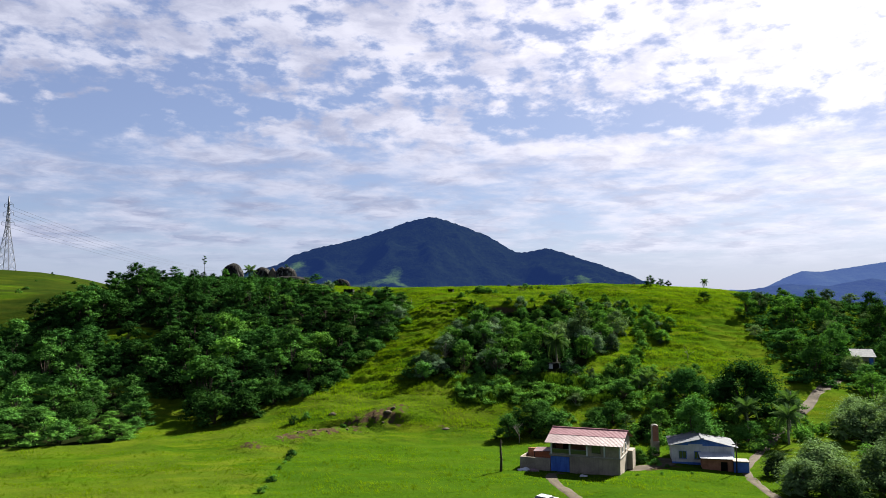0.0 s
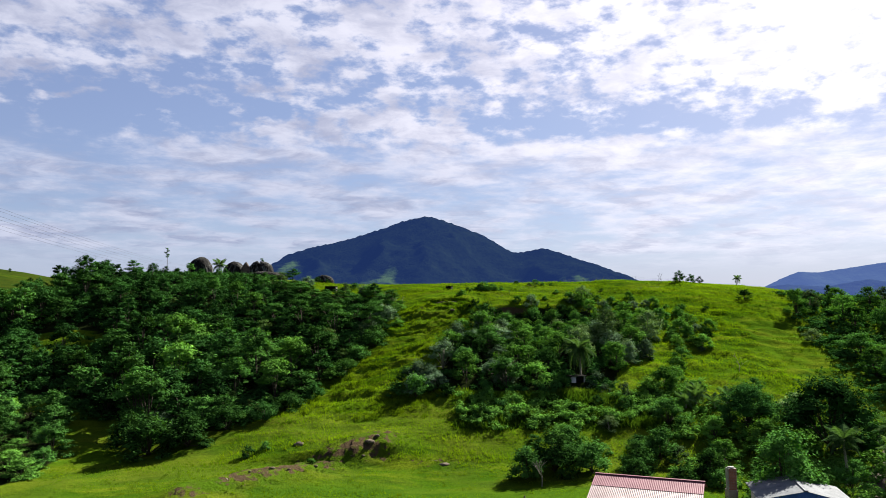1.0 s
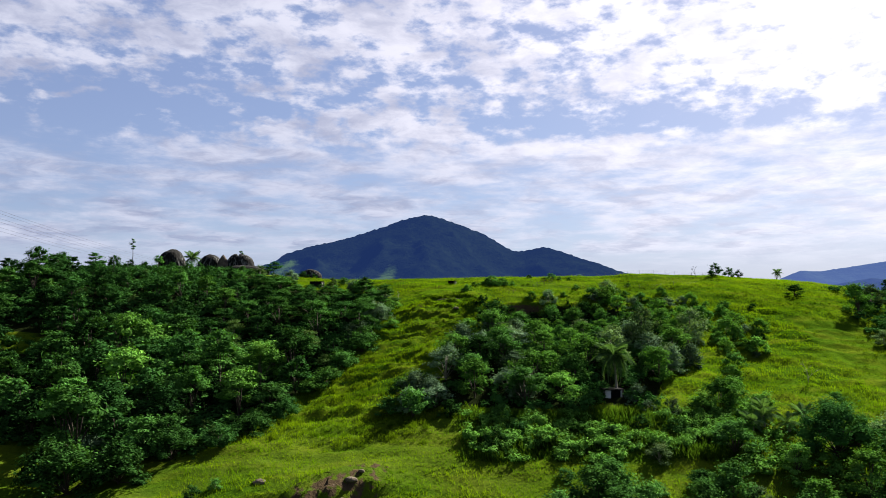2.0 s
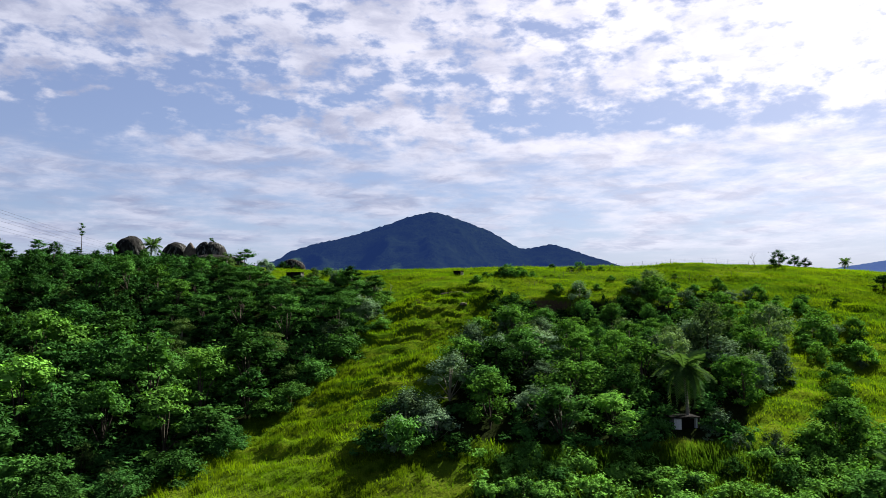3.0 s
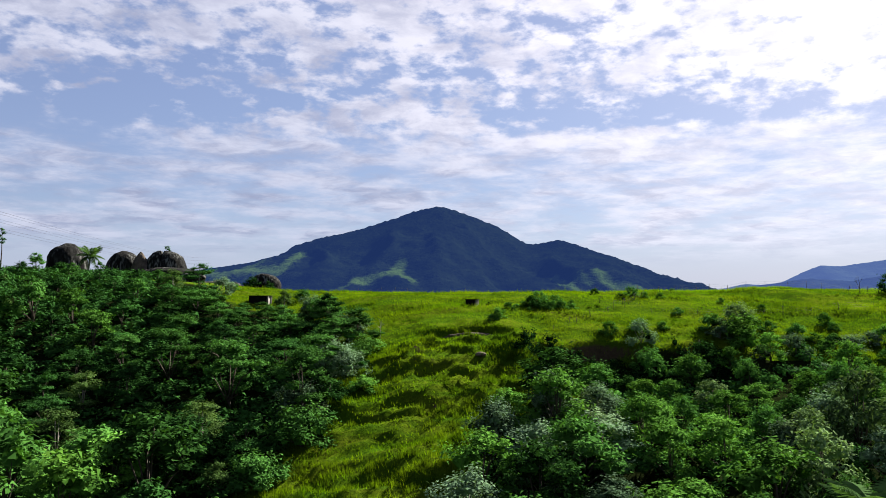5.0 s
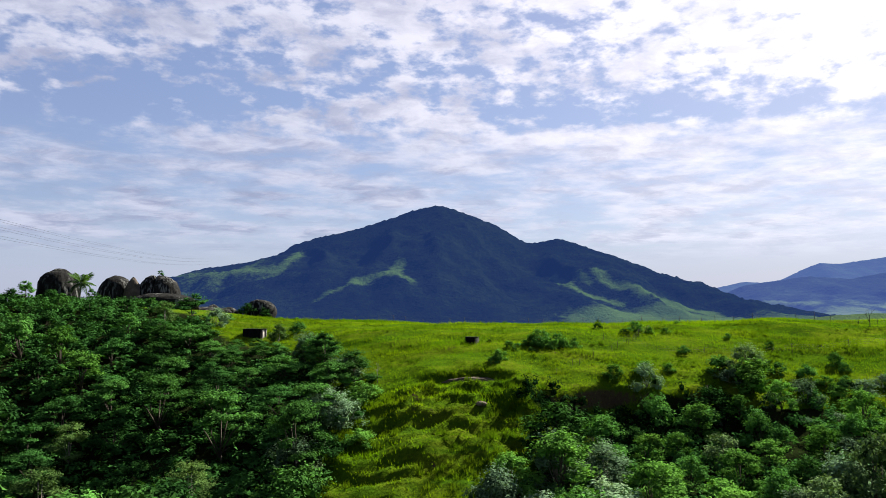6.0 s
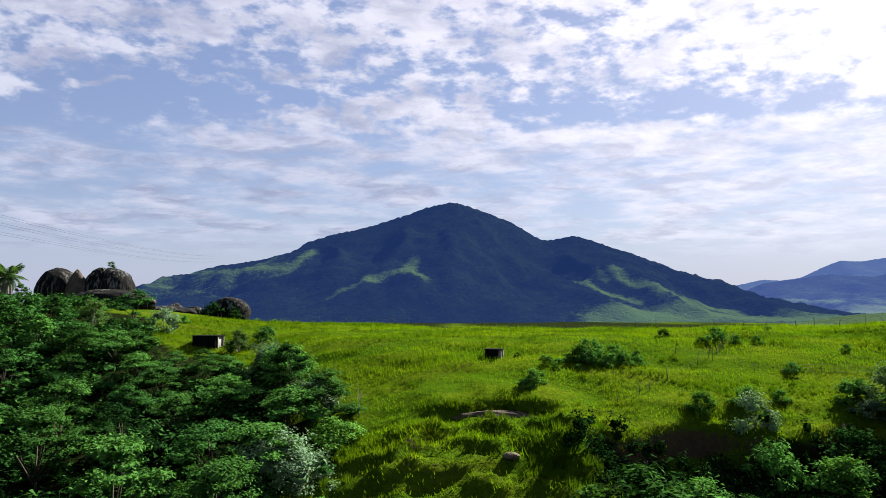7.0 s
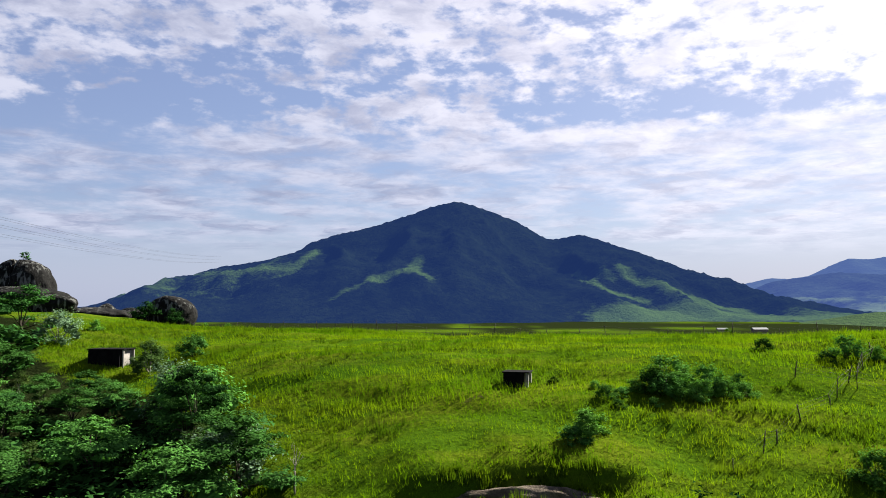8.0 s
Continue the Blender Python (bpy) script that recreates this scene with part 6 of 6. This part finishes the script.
# ---- fences ----
def fence(label, points, gap, height, seed, wires=3):
    rng = random.Random(seed)
    base = thing("fence", label, "fence", m=Matrix.Translation((points[0][0], points[0][1], 0)))
    origin = Vector((points[0][0], points[0][1], 0))
    tops = []
    for (x0, y0), (x1, y1) in zip(points, points[1:]):
        n = max(1, int(math.hypot(x1 - x0, y1 - y0) / gap))
        for k in range(n):
            t = (k + rng.uniform(-0.2, 0.2)) / n
            x, y = x0 + (x1 - x0) * t, y0 + (y1 - y0) * t
            z = at(x, y)
            h = height * rng.uniform(0.6, 1.2)
            lx, ly = rng.gauss(0, 0.14), rng.gauss(0, 0.08)
            r = rng.uniform(0.024, 0.042)
            v, f = tube([(0, 0, -0.3), (lx * 0.5 + rng.gauss(0, 0.02), ly * 0.5, h * 0.5), (lx, ly, h)], [r, r * 0.9, r * 0.75], 6)
            post = part("fence_post", mesh_of("fence_post", v, f, MAT["wood"], True), base, m=Matrix.Translation((x - origin.x, y - origin.y, z)))
            tops.append((Vector((x, y, z)) - origin, Vector((lx, ly, h))))
    for w in range(wires):
        q = 0.35 + 0.28 * w
        part("fence_wire", tubes_mesh("fence_wire", [([p + t * q for p, t in tops], [0.006] * len(tops))], MAT["wire"], 3), base)


fence("old pasture fence of weathered wooden posts along the plateau edge", [(-26, 241), (-14, 232), (2, 228), (14, 226), (22, 222), (30, 218), (44, 215), (62, 212)], 2.3, 1.1, 3)
fence("leaning wooden post fence crossing the plateau", [(11.2, 192.8), (14.2, 195.5), (16.3, 197.6), (18.4, 199.4), (20.6, 202), (23.2, 205), (26, 209)], 1.6, 1.0, 4)
fence("weathered wooden post fence on the brow", [(18, 203), (24, 200), (33, 199.5), (44, 201), (56, 203)], 3.2, 0.9, 5)


# ---- poles, pylon and power lines ----
def pole(label, x, y, height, radius, mat):
    base = thing("utility_pole", label, "pole", m=Matrix.Translation((x, y, at(x, y))))
    v, f = tube([(0, 0, -0.4), (0.03, 0, height * 0.5), (0, 0, height)], [radius, radius * 0.9, radius * 0.75], 8)
    part("shaft", mesh_of("shaft", v, f, MAT[mat], True), base)
    part("crossarm", box(-0.5, -0.04, height - 0.35, 0.5, 0.04, height - 0.25, MAT["wood"], 0), base)


pole("slender wooden utility pole beside the blue house", 37.6, 96.6, 3.9, 0.09, "wood")
pole("slender utility pole beside the lane", 58.8, 126.5, 5.2, 0.1, "concrete")


def boundary_wall():
    base = thing("boundary_wall", "low rendered tan wall beside the lane", "wall", m=Matrix.Translation((57.2, 128.0, at(57.2, 128.0))) @ Euler((0, 0, radians(48))).to_matrix().to_4x4())
    part("wall_panel", box(0, 0, -0.5, 3.2, 0.18, 1.3, MAT["plaster"]), base)
    part("wall_panel", box(3.25, 0, -0.3, 6.4, 0.18, 1.6, MAT["plaster"]), base)
    part("pillar", box(-0.3, -0.06, -0.5, 0.0, 0.24, 1.6, MAT["concrete"]), base)


boundary_wall()


def dead_trunk(x, y):
    base = thing("dead_tree", "dead blackened tree trunk with short stubs on the meadow", "tree", m=Matrix.Translation((x, y, at(x, y))))
    lines = [([(0, 0, -0.3), (0.06, 0, 1.6), (-0.04, 0.03, 3.0), (0.02, 0, 4.0)], [0.2, 0.15, 0.12, 0.06])]
    for k in range(9):
        a, z = k * 2.3, 1.4 + 0.27 * k
        lines.append(([(0, 0, z), (0.3 * math.cos(a), 0.3 * math.sin(a), z + 0.12)], [0.06, 0.03]))
    part("trunk", tubes_mesh("trunk", lines, MAT["bark"], 6), base)


dead_trunk(7.4, 97.0)


def pylon(x, y, z, height):
    base = thing("pylon", "tall steel lattice transmission tower on the far hill", "pylon", m=Matrix.Translation((x, y, z)))
    half = lambda t: 4.4 * (1 - t / 0.62) + 0.85 * (t / 0.62) if t < 0.62 else 0.85 * (1 - (t - 0.62) / 0.38) + 0.12 * (t - 0.62) / 0.38
    levels = [0, 0.13, 0.25, 0.36, 0.46, 0.55, 0.62, 0.69, 0.76, 0.83, 0.90, 1.0]
    corner = lambda t, k: Vector((half(t) * (1, 1, -1, -1)[k], half(t) * (1, -1, -1, 1)[k], height * t))
    for k in range(4):
        part("leg", tubes_mesh("leg", [([corner(t, k) for t in levels], [0.16] * len(levels))], MAT["steel"], 4), base)
    braces = []
    for a, b in zip(levels, levels[1:]):
        for k in range(4):
            j = (k + 1) % 4
            braces += [([corner(a, k), corner(b, j)], [0.09, 0.09]), ([corner(a, j), corner(b, k)], [0.09, 0.09]), ([corner(b, k), corner(b, j)], [0.07, 0.07])]
    part("bracing", tubes_mesh("bracing", braces, MAT["steel"], 4), base)
    for t, reach in ((0.69, 3.4), (0.80, 2.9), (0.90, 2.4)):
        for s in (-1, 1):
            w = half(t)
            lines = [([(s * w, w, height * t), (s * reach, 0, height * t + 0.4)], [0.09, 0.07]), ([(s * w, -w, height * t), (s * reach, 0, height * t + 0.4)], [0.09, 0.07]),
                     ([(s * half(t + 0.04), 0, height * (t + 0.04)), (s * reach, 0, height * t + 0.4)], [0.07, 0.06])]
            arm = part("crossarm", tubes_mesh("crossarm", lines, MAT["steel"], 4), base)
            part("insulator", tubes_mesh("insulator", [([(s * reach, 0, height * t + 0.35), (s * reach, 0, height * t - 1.3)], [0.12, 0.12])], MAT["glass"], 6), arm)


PYLON = (-237.5, 400.0, float(ground_z(-237.5, 400.0)))
pylon(*PYLON, 47.0)


def power_line(points, sag, radius=0.06):
    pts = []
    for (a, b) in zip(points, points[1:]):
        a, b = Vector(a), Vector(b)
        for k in range(24):
            t = k / 24
            p = a.lerp(b, t)
            pts.append(p - Vector((0, 0, sag * 4 * t * (1 - t))))
    pts.append(Vector(points[-1]))
    tagged(new("power_line", tubes_mesh("power_line", [(pts, [radius] * len(pts))], MAT["wire"], 3)), "thin dark overhead power line strung from the pylon", "cable", "power lines")


for t, reach in ((0.69, 3.4), (0.80, 2.9), (0.90, 2.4)):
    for s in (-1, 1):
        z = PYLON[2] + 47 * t - 1.3
        power_line([(PYLON[0] + s * reach, 400, z), (-461 + s * reach * 2, 1500, z * 0.2 + 62 + 40 * t)], 9.0)


# ---- car, tarpaulin, far farm buildings ----
def car(x, y, turn):
    base = thing("car", "silver saloon car parked on the dirt track", "car", m=Matrix.Translation((x, y, at(x, y, 0.06))) @ Euler((0, 0, turn)).to_matrix().to_4x4())
    prof = [(-2.0, 0.35), (-2.02, 0.62), (-1.85, 0.86), (-1.15, 0.93), (-0.55, 1.36), (0.55, 1.38), (1.15, 0.98), (1.85, 0.93), (2.0, 0.70), (1.98, 0.35)]
    bm = bmesh.new()
    rings = [[bm.verts.new((px, s * (0.80 - (0.16 if pz > 1.2 else 0.0)), pz)) for px, pz in prof] for s in (-1, 1)]
    for a, b in zip(range(len(prof)), list(range(1, len(prof))) + [0]):
        bm.faces.new((rings[0][a], rings[0][b], rings[1][b], rings[1][a]))
    bm.faces.new(rings[0][::-1])
    bm.faces.new(rings[1])
    bmesh.ops.recalc_face_normals(bm, faces=bm.faces)
    bmesh.ops.bevel(bm, geom=bm.edges[:], offset=0.05, segments=2, affect="EDGES")
    part("body", (bm, MAT["car_paint"]), base)
    part("windscreen", mesh_of("windscreen", [(-1.10, -0.66, 0.975), (-1.10, 0.66, 0.975), (-0.60, 0.58, 1.345), (-0.60, -0.58, 1.345)], [(0, 1, 2, 3)], MAT["glass"]), base, m=Matrix.Translation((-0.02, 0, 0.03)))
    part("rear_window", mesh_of("rear_window", [(1.12, -0.66, 1.0), (1.12, 0.66, 1.0), (0.62, 0.58, 1.355), (0.62, -0.58, 1.355)], [(3, 2, 1, 0)], MAT["glass"]), base, m=Matrix.Translation((0.02, 0, 0.03)))
    for s in (-1, 1):
        part("side_window", mesh_of("side_window", [(-0.95, s * 0.83, 0.97), (1.0, s * 0.83, 1.0), (0.5, s * 0.70, 1.3), (-0.5, s * 0.70, 1.3)], [(0, 1, 2, 3)], MAT["glass"]), base)
        for wx in (-1.25, 1.3):
            wheel = part("wheel", tubes_mesh("wheel", [([(wx, s * 0.62, 0.28), (wx, s * 0.82, 0.28)], [0.29, 0.29])], MAT["rubber"], 16), base)
            part("rim", tubes_mesh("rim", [([(wx, s * 0.80, 0.28), (wx, s * 0.835, 0.28)], [0.18, 0.16])], MAT["steel"], 12), wheel)
        part("headlight", box(-2.05, s * 0.5 - 0.14, 0.62, -1.97, s * 0.5 + 0.14, 0.76, MAT["glass"], 0), base)


car(10.4, 78.4, 0.9)


def tarpaulin(x, y, seed, mat, label, r):
    bm = bmesh.new()
    bmesh.ops.create_icosphere(bm, subdivisions=3, radius=1.0)
    for v in bm.verts:
        n = noise.fractal(v.co * 2.2 + Vector((seed, 0, 0)), 1.0, 2.0, 3)
        v.co = Vector((v.co.x * r * (1 + 0.3 * n), v.co.y * r * 0.7 * (1 + 0.3 * n), max(-0.1, v.co.z * r * 0.42 * (1 + 0.5 * n))))
    me = bpy.data.meshes.new("tarpaulin")
    bm.to_mesh(me)
    bm.free()
    me.materials.append(MAT[mat])
    ob = new("tarpaulin", me)
    ob.matrix_basis = Matrix.Translation((x, y, at(x, y)))
    tagged(ob, label, "tarpaulin")


tarpaulin(10.6, 98.2, 1, "white_wall", "crumpled white tarpaulin heap beside the terrace wall", 0.9)
tarpaulin(11.7, 97.5, 4, "pale_glare_roof", "flat pale sheet lying in the grass", 0.7)
tarpaulin(17.6, 94.8, 7, "white_wall", "small white sack lying before the house wall", 0.5)


def barn(x, y, w, d, h, turn):
    z = float(ground_z(x, y))
    base = thing("barn", "long low farm building with pale sheet roof, far off", "barn", "far barns", m=Matrix.Translation((x, y, z)) @ Euler((0, 0, turn)).to_matrix().to_4x4())
    part("wall", box(-w / 2, -d / 2, -1, w / 2, d / 2, h, MAT["plaster"], 0), base)
    v = [(-w / 2 - 1, -d / 2 - 1, h), (w / 2 + 1, -d / 2 - 1, h), (w / 2 + 1, d / 2 + 1, h), (-w / 2 - 1, d / 2 + 1, h), (-w / 2 - 1, 0, h + d * 0.25), (w / 2 + 1, 0, h + d * 0.25)]
    part("roof", mesh_of("roof", v, [(0, 1, 5, 4), (2, 3, 4, 5), (0, 4, 3), (1, 2, 5), (0, 3, 2, 1)], MAT["grey_roof"]), base)


barn(374, 1130, 18, 9, 3.6, 0.1)
barn(328, 1135, 12, 7, 3.2, 0.0)
barn(-640, 1900, 30, 14, 5, 0.2)
